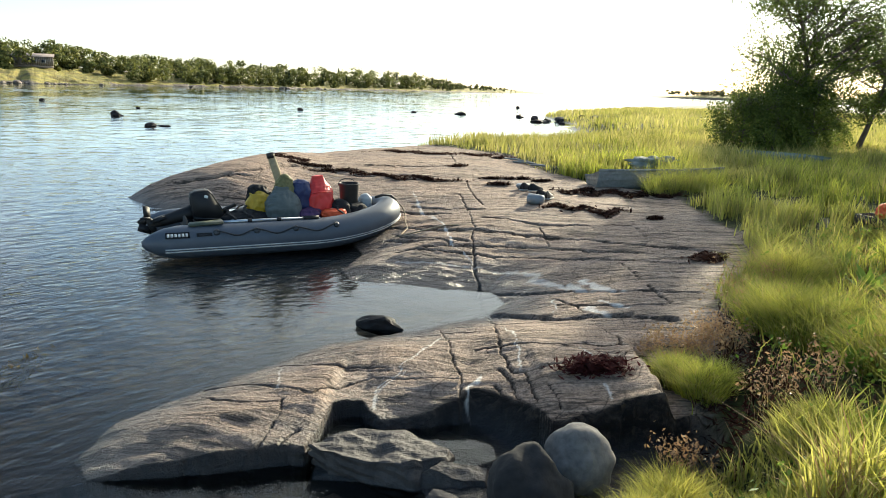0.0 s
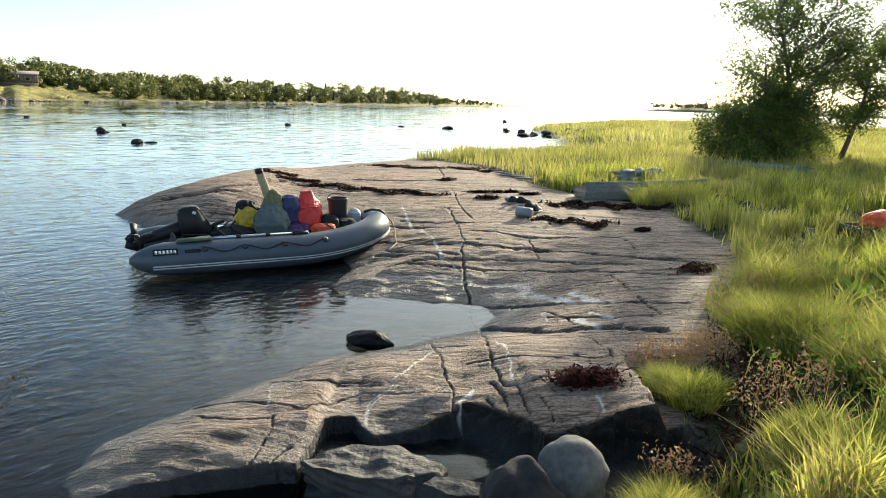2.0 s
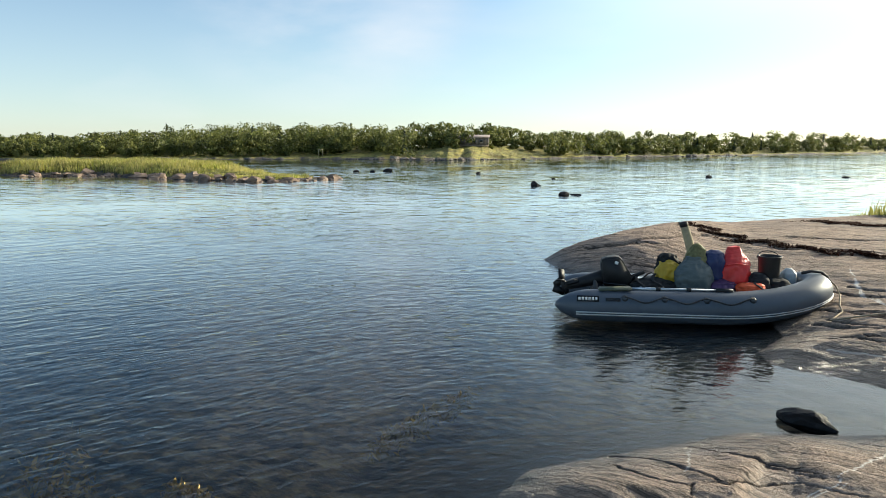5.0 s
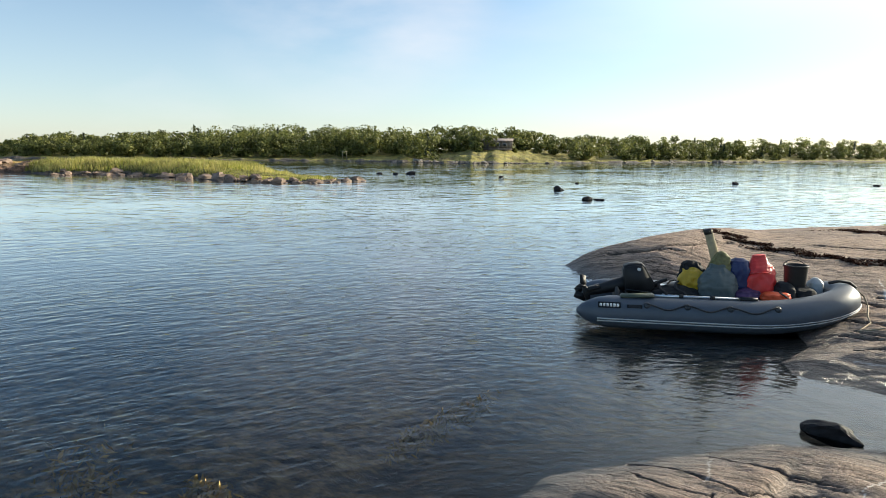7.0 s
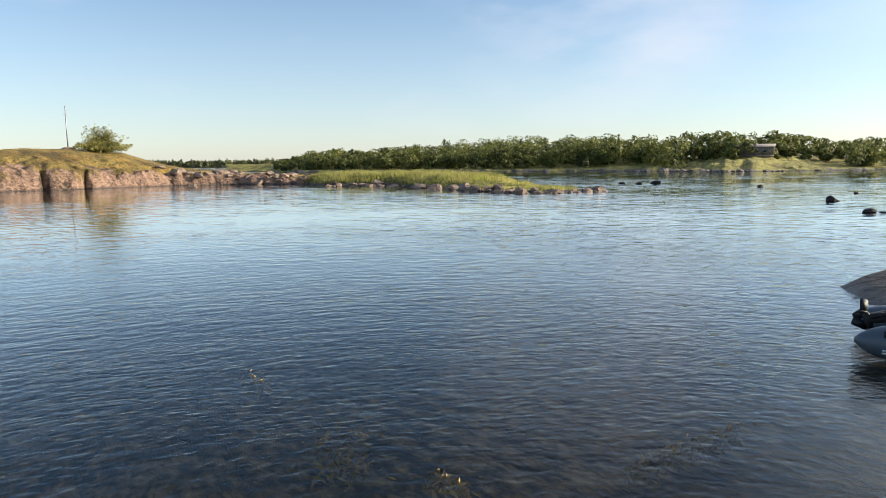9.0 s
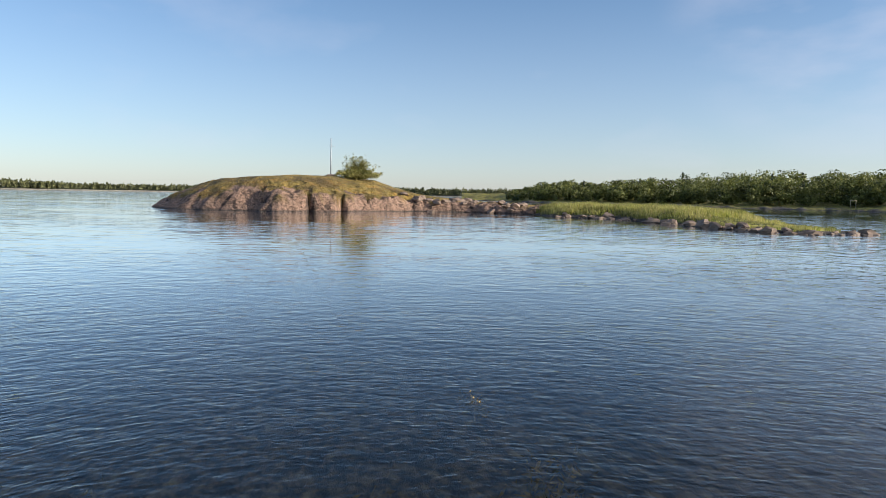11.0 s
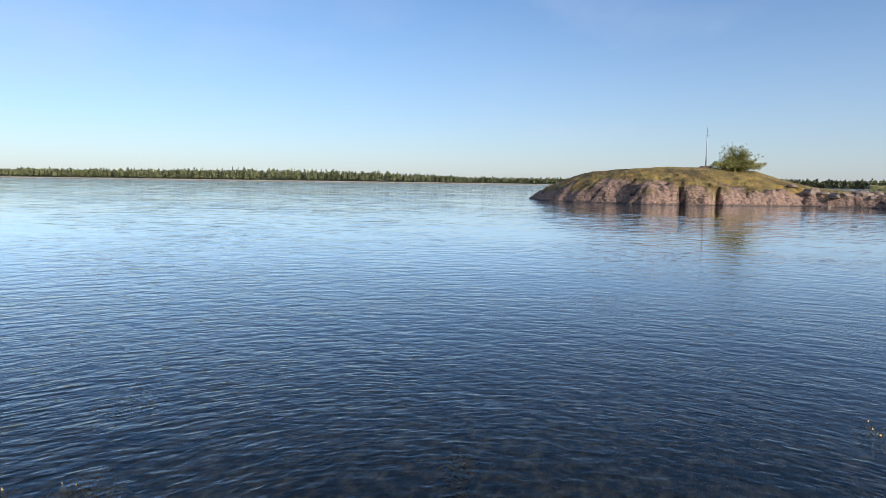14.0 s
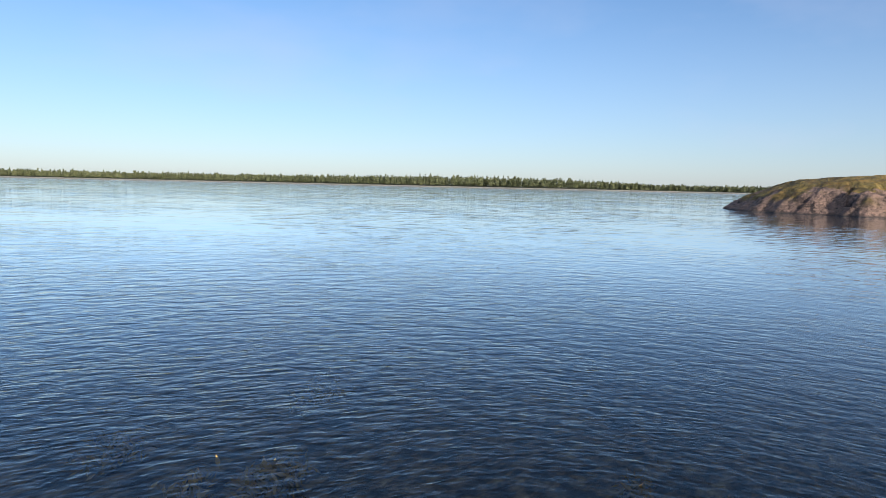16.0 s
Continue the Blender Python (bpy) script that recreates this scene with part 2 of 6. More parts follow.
def coast_rock(name, warm, grass, steep=0.75):
    """Bare rock where it is steep or low, moss and grass on the flatter tops."""
    m, n, l, b = material(name)
    v = stretched(n, l, (1, 1, 1.5))
    big, fine = noise_tex(n, l, v, 0.25, 6, 0.6), noise_tex(n, l, v, 2.2, 6, 0.65)
    c = ramp(n, l, fine, ((0.3, tuple(x * 0.45 for x in warm)), (0.5, warm), (0.72, tuple(min(1, x * 1.35) for x in warm))))
    c = mixed(n, l, 0.5, c, ramp(n, l, big, ((0.35, (0.6, 0.6, 0.62)), (0.7, (1.15, 1.1, 1.05)))), "MULTIPLY")
    joint = noise_tex(n, l, stretched(n, l, (1.0, 1.0, 0.8)), 0.6, 5, 0.7)
    c = mixed(n, l, 0.85, c, ramp(n, l, joint, ((0.38, (0.12, 0.11, 0.1)), (0.48, (1, 1, 1)))), "MULTIPLY")
    for scale, turn, width in (((0.9, 0.9, 0.35), 20, 0.012), ((0.3, 0.3, 1.6), 50, 0.014)):
        seam = maths(n, l, "ABSOLUTE", maths(n, l, "SUBTRACT", noise_tex(n, l, stretched(n, l, scale, turn), 1.0, 3, 0.6), 0.5))
        c = mixed(n, l, 0.8, c, ramp(n, l, seam, ((0.0, (0.15, 0.14, 0.13)), (width, (1, 1, 1)))), "MULTIPLY")
    g = ramp(n, l, noise_tex(n, l, stretched(n, l, (1, 1, 1)), 0.7, 6, 0.7), ((0.3, tuple(x * 0.45 for x in grass)), (0.5, grass), (0.72, (grass[0] * 1.7, grass[1] * 1.35, grass[2] * 1.3))))
    fac = maths(n, l, "MULTIPLY", attribute(n, "soil"), ramp(n, l, fine, ((0.25, (0.5, 0.5, 0.5)), (0.45, (1, 1, 1)))), True)
    g = mixed(n, l, 0.8, g, ramp(n, l, big, ((0.38, (0.4, 0.33, 0.25)), (0.56, (1.1, 1.05, 0.9)))), "MULTIPLY")
    c = mixed(n, l, fac, c, g)
    geo = n.new("ShaderNodeNewGeometry")
    sep = n.new("ShaderNodeSeparateXYZ")
    l.new(geo.outputs["Position"], sep.inputs[0])
    wet = n.new("ShaderNodeMapRange")
    wet.inputs[1].default_value, wet.inputs[2].default_value, wet.inputs[3].default_value, wet.inputs[4].default_value = 0.1, 0.4, 1, 0
    l.new(maths(n, l, "ADD", sep.outputs[2], maths(n, l, "MULTIPLY", fine, 0.2)), wet.inputs[0])
    c = mixed(n, l, maths(n, l, "MULTIPLY", wet.outputs[0], 0.8), c, (0.03, 0.027, 0.025))
    l.new(c, b.inputs["Base Color"])
    b.inputs["Roughness"].default_value = 0.8
    relief(n, l, b, maths(n, l, "ADD", maths(n, l, "MULTIPLY", fine, 1.5), joint), 1.0, 0.35)
    return m


def sea_water(name="sea_water", lively=1.0):
    """Rippled water: a glossy skin over a clear, faintly green body through which the sea floor shows."""
    m, n, l, b = material(name)
    n.remove(b)
    # waves bend round the point and run in towards the shore
    place = n.new("ShaderNodeNewGeometry")
    rel = n.new("ShaderNodeVectorMath")
    rel.operation, rel.inputs[1].default_value = "SUBTRACT", (0.8, 1.2, 0)
    l.new(place.outputs["Position"], rel.inputs[0])
    reach = n.new("ShaderNodeVectorMath")
    reach.operation = "LENGTH"
    l.new(rel.outputs[0], reach.inputs[0])
    split = n.new("ShaderNodeSeparateXYZ")
    l.new(rel.outputs[0], split.inputs[0])
    bearing = maths(n, l, "ARCTAN2", split.outputs[1], split.outputs[0])
    sway = maths(n, l, "MULTIPLY", noise_tex(n, l, stretched(n, l, (0.12, 0.12, 1)), 1.0, 2), 3.0)

    def swell(across, along):
        v = n.new("ShaderNodeCombineXYZ")
        l.new(maths(n, l, "MULTIPLY", maths(n, l, "ADD", reach.outputs["Value"], sway), across), v.inputs[0])
        l.new(maths(n, l, "MULTIPLY", bearing, along), v.inputs[1])
        return noise_tex(n, l, v.outputs[0], 1.0, 2, 0.5)

    tiny = swell(14.0, 60.0)
    small = swell(6.5, 17.0)
    cross = noise_tex(n, l, stretched(n, l, (5.6, 2.0, 1), -34), 1.0, 2, 0.45)
    crest = maths(n, l, "SUBTRACT", 1.0, maths(n, l, "ABSOLUTE", maths(n, l, "MULTIPLY", maths(n, l, "SUBTRACT", small, 0.5), 2.6)))
    mid = noise_tex(n, l, stretched(n, l, (1.6, 0.5, 1), -18), 1.0, 2, 0.5)
    calm = ramp(n, l, noise_tex(n, l, stretched(n, l, (0.05, 0.03, 1), -30), 1.0, 3), ((0.36, (0.45, 0.3, 0.3)), (0.6, (1, 1, 1))))
    # farther out the ripples join into longer waves
    wide = n.new("ShaderNodeCombineXYZ")
    l.new(maths(n, l, "ADD", maths(n, l, "MULTIPLY", maths(n, l, "LOGARITHM", reach.outputs["Value"], math.e), 52.0), maths(n, l, "MULTIPLY", sway, 0.5)), wide.inputs[0])
    l.new(maths(n, l, "MULTIPLY", bearing, 24.0), wide.inputs[1])
    roll = maths(n, l, "MULTIPLY", noise_tex(n, l, wide.outputs[0], 1.0, 1.5, 0.5), maths(n, l, "MULTIPLY", reach.outputs["Value"], 0.095))
    geo = n.new("ShaderNodeNewGeometry")
    far = n.new("ShaderNodeVectorMath")
    far.operation = "LENGTH"
    l.new(geo.outputs["Position"], far.inputs[0])
    lee = maths(n, l, "POWER", maths(n, l, "DIVIDE", 9.0, far.outputs["Value"], True), 1.0)
    h = maths(n, l, "ADD", maths(n, l, "ADD", maths(n, l, "MULTIPLY", tiny, 0.36), maths(n, l, "MULTIPLY", crest, 0.42)), maths(n, l, "ADD", maths(n, l, "MULTIPLY", cross, 0.62), maths(n, l, "MULTIPLY", mid, 1.0)))
    h = maths(n, l, "ADD", maths(n, l, "MULTIPLY", maths(n, l, "MULTIPLY", h, calm), lee), maths(n, l, "MULTIPLY", roll, calm))
    cove = n.new("ShaderNodeVectorMath")
    cove.operation, cove.inputs[1].default_value = "DISTANCE", (0.1, 7.1, 0)
    l.new(geo.outputs["Position"], cove.inputs[0])
    still = n.new("ShaderNodeMapRange")
    still.inputs[1].default_value, still.inputs[2].default_value, still.inputs[3].default_value, still.inputs[4].default_value = 0.7, 2.2, 0.06, 1
    l.new(cove.outputs["Value"], still.inputs[0])
    h = maths(n, l, "MULTIPLY", h, still.outputs[0])
    bump = n.new("ShaderNodeBump")
    bump.inputs["Strength"].default_value, bump.inputs["Distance"].default_value = 1.0, 0.018 * lively
    l.new(h, bump.inputs["Height"])
    gloss = n.new("ShaderNodeBsdfGlossy")
    gloss.inputs["Roughness"].default_value = 0.03
    gloss.inputs[0].default_value = (0.92, 0.96, 1, 1)
    clear = n.new("ShaderNodeBsdfTransparent")
    clear.inputs[0].default_value = (0.88, 0.89, 0.84, 1)
    fres = n.new("ShaderNodeFresnel")
    fres.inputs["IOR"].default_value = 1.36
    mix = n.new("ShaderNodeMixShader")
    for s in (gloss, fres):
        l.new(bump.outputs[0], s.inputs["Normal"])
    l.new(maths(n, l, "MULTIPLY", maths(n, l, "POWER", fres.outputs[0], 1.4), 2.0, True), mix.inputs[0])
    l.new(clear.outputs[0], mix.inputs[1])
    l.new(gloss.outputs[0], mix.inputs[2])
    l.new(mix.outputs[0], n["Material Output"].inputs[0])
    return m


MAT_GROUND = rock_ground()
MAT_WATER = sea_water()
MAT_POOL = sea_water("still_water", 0.12)
MAT_ISLET = coast_rock("islet_rock", (0.31, 0.19, 0.13), (0.21, 0.15, 0.032))
MAT_SPIT = coast_rock("spit_shore", (0.18, 0.13, 0.095), (0.15, 0.16, 0.03))
MAT_SHORE = coast_rock("far_shore_rock", (0.15, 0.12, 0.095), (0.27, 0.25, 0.05))
MAT_DISTANT = coast_rock("distant_shore_sand", (0.5, 0.44, 0.34), (0.09, 0.10, 0.035))
MAT_GRASS = leafy("grass_blades", ((0.05, 0.085, 0.012), (0.24, 0.31, 0.04), (0.58, 0.58, 0.08), (0.31, 0.38, 0.05), (0.52, 0.43, 0.18)), 0.55, patch=1.1)
MAT_REED = leafy("meadow_blades", ((0.15, 0.19, 0.03), (0.28, 0.30, 0.05), (0.44, 0.40, 0.12), (0.31, 0.32, 0.06), (0.5, 0.42, 0.2)), 0.5, patch=0.4)
MAT_DRY = leafy("dry_stalks", ((0.34, 0.22, 0.12), (0.44, 0.30, 0.16), (0.30, 0.17, 0.10)), 0.35)
MAT_HERB = leafy("broad_leaves", ((0.14, 0.24, 0.03), (0.22, 0.33, 0.05), (0.10, 0.17, 0.03)), 0.4)
MAT_LEAF = leafy("birch_leaves", ((0.06, 0.085, 0.02), (0.11, 0.15, 0.03), (0.19, 0.23, 0.05)), 0.5)
MAT_WOODS = leafy("woodland_leaves", ((0.05, 0.06, 0.018), (0.12, 0.135, 0.035), (0.27, 0.27, 0.08), (0.13, 0.14, 0.04)), 0.35, patch=0.22)
MAT_CONIFER = leafy("conifer_needles", ((0.02, 0.033, 0.016), (0.03, 0.045, 0.02), (0.045, 0.055, 0.026)), 0.1)
MAT_HAZEWOOD = leafy("distant_wood_leaves", ((0.075, 0.085, 0.04), (0.12, 0.125, 0.055), (0.16, 0.155, 0.07)), 0.15)
MAT_BARK = plain("bark", (0.11, 0.085, 0.07), 0.9, grain=14, amount=0.5, bump=0.6, depth=0.01)
MAT_BOULDER = plain("boulder_stone", (0.16, 0.148, 0.135), 0.85, grain=22, amount=0.55, bump=0.5, depth=0.01)
MAT_WETROCK = plain("wet_dark_rock", (0.022, 0.020, 0.020), 0.6, grain=18, amount=0.45, bump=0.5, depth=0.012)
MAT_WETROCK.node_tree.nodes["Principled BSDF"].inputs["Specular IOR Level"].default_value = 0.15
MAT_SHOREROCK = plain("shore_stone", (0.2, 0.138, 0.1), 0.8, grain=6, amount=0.45, bump=0.5, depth=0.03)
MAT_WEED = leafy("dry_seaweed", ((0.018, 0.010, 0.008), (0.045, 0.020, 0.014), (0.09, 0.036, 0.024)), 0.1, 0.8, 0.08)
MAT_REDWEED = leafy("red_seaweed", ((0.03, 0.008, 0.010), (0.07, 0.015, 0.016), (0.11, 0.03, 0.025)), 0.15, 0.8, 0.08)


# ---- mesh helpers ----
def lattice(i, j, seed):
    a = (i.astype(np.int64) * 374761393 + j.astype(np.int64) * 668265263 + seed * 1442695041) & 0xFFFFFFFF
    a = ((a ^ (a >> 13)) * 1274126177) & 0xFFFFFFFF
    return ((a ^ (a >> 16)) & 0xFFFF) / 65535.0


def vnoise(x, y, seed=0):
    """Smooth noise from -1 to 1 on a unit lattice."""
    i, j = np.floor(x), np.floor(y)
    u, v = x - i, y - j
    u, v = u * u * u * (u * (u * 6 - 15) + 10), v * v * v * (v * (v * 6 - 15) + 10)
    a, b, c, d = (lattice(i + p, j + q, seed) for p, q in ((0, 0), (1, 0), (0, 1), (1, 1)))
    return 2 * ((a * (1 - u) + b * u) * (1 - v) + (c * (1 - u) + d * u) * v) - 1


def fbm(x, y, seed=0, octaves=4):
    return sum(0.5**k * vnoise(x * 2**k, y * 2**k, seed + k) for k in range(octaves))


def smooth(a, b, x):
    t = np.clip((x - a) / (b - a), 0, 1)
    return t * t * (3 - 2 * t)


def line_distance(x, y, pts, closed=False):
    best = np.full(x.shape, 1e9)
    for (ax, ay), (bx, by) in zip(pts, (pts[1:] + pts[:1]) if closed else pts[1:]):
        dx, dy = bx - ax, by - ay
        t = np.clip(((x - ax) * dx + (y - ay) * dy) / (dx * dx + dy * dy + 1e-12), 0, 1)
        best = np.minimum(best, np.hypot(x - ax - t * dx, y - ay - t * dy))
    return best


def inside(x, y, pts):
    hit = np.zeros(x.shape, bool)
    for (ax, ay), (bx, by) in zip(pts, pts[1:] + pts[:1]):
        if ay != by:
            hit ^= ((ay > y) != (by > y)) & (x < (bx - ax) * (y - ay) / (by - ay) + ax)
    return hit


def signed(x, y, pts):
    return np.where(inside(x, y, pts), 1, -1) * line_distance(x, y, pts, True)


def mesh_np(name, verts, faces, mat, smooth_faces=False):
    """A mesh from arrays: verts (n, 3), faces (m, k)."""
    me = bpy.data.meshes.new(name)
    faces = np.asarray(faces)
    k = faces.shape[1]
    me.vertices.add(len(verts))
    me.vertices.foreach_set("co", np.asarray(verts, np.float32).ravel())
    me.loops.add(faces.size)
    me.loops.foreach_set("vertex_index", faces.astype(np.int32).ravel())
    me.polygons.add(len(faces))
    me.polygons.foreach_set("loop_start", np.arange(0, faces.size, k, dtype=np.int32))
    me.polygons.foreach_set("loop_total", np.full(len(faces), k, np.int32))
    me.polygons.foreach_set("use_smooth", np.full(len(faces), smooth_faces))
    me.update(calc_edges=True)
    me.materials.append(mat)
    return me


def sheet(name, xs, ys, z, mat, masks=()):
    """A height field on a graded grid; z has the shape (len(ys), len(xs))."""
    gx, gy = np.meshgrid(xs, ys)
    w, h = len(xs), len(ys)
    i = (np.arange(h - 1)[:, None] * w + np.arange(w - 1)[None]).ravel()
    me = mesh_np(name, np.stack([gx, gy, z], -1).reshape(-1, 3), np.stack([i, i + 1, i + 1 + w, i + w], -1), mat, True)
    for key, values in masks:
        a = me.attributes.new(key, "FLOAT", "POINT")
        a.data.foreach_set("value", np.asarray(values, np.float32).ravel())
    return new(name, me)


def part(name, bm, mat, parent=None, label="", soft=True):
    """One mesh object from a bmesh, under a thing or a part."""
    me = bpy.data.meshes.new(name)
    bm.to_mesh(me)
    bm.free()
    me.materials.append(mat)
    if soft:
        for p in me.polygons:
            p.use_smooth = True
    ob = new(name, me)
    ob.parent = parent
    return tagged(ob, label) if label else ob


def part_np(name, verts, faces, mat, parent=None, label="", soft=False):
    ob = new(name, mesh_np(name, verts, faces, mat, soft))
    ob.parent = parent
    return tagged(ob, label) if label else ob


def tube(pts, radii, sides=10, close=True, flat=1.0):
    """A tube along points; each ring stands across the path. flat squeezes it in height."""
    bm = bmesh.new()
    pts = [Vector([float(c) for c in p]) for p in pts]
    radii = [float(r) for r in radii] if hasattr(radii, "__len__") else [float(radii)] * len(pts)
    rings, up = [], Vector((0, 0, 1))
    for k, p in enumerate(pts):
        d = (pts[min(k + 1, len(pts) - 1)] - pts[max(k - 1, 0)]).normalized()
        side = d.cross(up)
        if side.length < 0.05:
            side = d.cross(Vector((1, 0, 0)))
        side.normalize()
        top = side.cross(d)
        rings.append([bm.verts.new(p + radii[k] * (math.cos(a) * side + math.sin(a) * flat * top)) for a in (2 * math.pi * s / sides for s in range(sides))])
    for a, b in zip(rings, rings[1:]):
        for s in range(sides):
            bm.faces.new((a[s], a[(s + 1) % sides], b[(s + 1) % sides], b[s]))
    if close:
        bm.faces.new(rings[0][::-1])
        bm.faces.new(rings[-1])
    bmesh.ops.recalc_face_normals(bm, faces=bm.faces)
    return bm


def block(size, at=(0, 0, 0), bevel=0.01, segments=2, turn=(0, 0, 0)):
    bm = bmesh.new()
    bmesh.ops.create_cube(bm, size=1, matrix=pose(*at, *turn) @ Matrix.Diagonal((*size, 1)))
    if bevel:
        bmesh.ops.bevel(bm, geom=bm.edges[:], offset=bevel, segments=segments, affect="EDGES")
    return bm


def lump(size, seed, rough=0.25, level=3, at=(0, 0, 0), scale=1.6, flat_base=None, cuts=0):
    """A rounded, uneven body: stone or stuffed sack. cuts: broken faces."""
    bm = bmesh.new()
    bmesh.ops.create_icosphere(bm, subdivisions=level, radius=1)
    planes = np.random.default_rng(seed + 900)
    for k in range(cuts):
        way = Vector(planes.normal(size=3).tolist()).normalized()
        far = float(planes.uniform(0.5, 0.85))
        for v in bm.verts:
            over = v.co.dot(way) - far
            if over > 0:
                v.co -= way * over * 0.96
    shift = Vector((seed * 7.13, seed * 3.7, seed * 1.9))
    for v in bm.verts:
        c = v.co.copy()
        k = 1 + rough * noise.noise(c * scale + shift) + rough * 0.4 * noise.noise(c * scale * 2.7 + shift)
        v.co = Vector((c.x * size[0], c.y * size[1], c.z * size[2])) * k
        if flat_base is not None:
            v.co.z = max(v.co.z, flat_base)
        v.co += Vector(at)
    return bm


def thing(name, m, label, category, group=""):
    ob = new(name)
    ob.matrix_world = m
    ob.empty_display_size = 0.1
    return tagged(ob, label, category, group)


def leaves(centres, normals_up, size, rng, aspect=1.6):
    """Small four-cornered leaves at the centres, turned at random."""
    n = len(centres)
    d = rng.normal(size=(n, 3))
    if np.ndim(normals_up):
        d = 0.42 * d + normals_up
    else:
        d[:, 2] += normals_up
    d /= np.linalg.norm(d, axis=1)[:, None]
    s = np.cross(d, rng.normal(size=(n, 3)))
    s /= np.linalg.norm(s, axis=1)[:, None]
    u = np.cross(d, s)
    k = (size * rng.uniform(0.6, 1.4, n))[:, None]
    c = np.asarray(centres)
    v = np.stack([c - u * k * aspect, c + s * k * 0.6, c + u * k * aspect, c - s * k * 0.6], 1)
    return v.reshape(-1, 3), np.arange(4 * n).reshape(n, 4)


def shell_points(rng, n, centre, radii):
    """Points near the surface of an ellipsoid, thinner inside."""
    d = rng.normal(size=(n, 3))
    d /= np.linalg.norm(d, axis=1)[:, None]
    return np.asarray(centre) + d * np.asarray(radii) * (rng.uniform(0.35, 1.0, n) ** 0.5)[:, None]


# ---- the near shore: rock slab, bank, meadow and sea floor in one sheet ----
WATERLINE = [(-0.6, -60), (-0.9, -3), (-1.1, 0.5), (-1.2, 2.2), (-0.8, 2.85), (-0.72, 3.05), (-0.95, 3.1), (-1.45, 3.18), (-1.95, 3.42), (-2.3, 3.8),
             (-2.26, 4.27), (-2.02, 4.68), (-1.71, 5.07), (-1.42, 5.38), (-1.11, 5.84), (-0.71, 6.08), (-0.28, 6.25), (0.12, 6.55), (0.5, 6.75),
             (0.78, 7.36), (0.61, 7.78), (0.05, 7.83), (-0.51, 7.93), (-1.09, 8.01), (-1.29, 8.43), (-1.11, 9.37), (-1.4, 10.2), (-2.6, 11.0),
             (-4.61, 11.9), (-5.8, 12.74), (-6.34, 13.3), (-6.25, 15), (-5.7, 18), (-4.7, 21), (-3.2, 22.8), (-1.9, 24.4), (-0.6, 25.4), (1.5, 27),
             (5.8, 31), (8.2, 33.6), (9.6, 36.5), (9.6, 41), (8.4, 46), (10.25, 51.5), (9.3, 60), (10, 68), (14, 78), (19.4, 87), (31, 110), (48, 145),
             (75, 190), (130, 235), (240, 260), (240, -60)]
GRASS_EDGE = [(-1.4, 25.4), (-0.7, 23.2), (-0.3, 21.6), (1.0, 19.6), (1.8, 17.7), (2.3, 14.7), (3.05, 13.3), (4.2, 11.6), (4.15, 9.6), (4.0, 8.6), (3.75, 7.7),
              (3.25, 6.8), (2.75, 6.2), (2.6, 5.7), (2.4, 5.2), (2.15, 4.6), (1.8, 4.15), (1.68, 3.85), (1.3, 3.5), (1.0, 3.05), (0.86, 2.6), (0.7, 1.9),
              (-0.2, 0.5), (-0.5, -60), (240, -60), (240, 260), (48, 145), (10, 68), (9, 46)]
LEDGE = ((-3.0, 3.5), (-1.94, 3.6), (-1.35, 3.72), (-1.1, 3.79), (-0.93, 3.84), (-0.82, 3.85), (-0.77, 4.0), (-0.71, 4.3), (-0.66, 4.36), (-0.52, 4.38), (-0.46, 4.28), (-0.36, 4.2), (-0.04, 4.27), (0.16, 4.36), (0.28, 4.46),
         (0.42, 4.4), (0.58, 4.27), (0.72, 4.14), (0.78, 3.98), (0.9, 3.95), (1.05, 3.97), (1.6, 4.04), (1.9, 4.1))
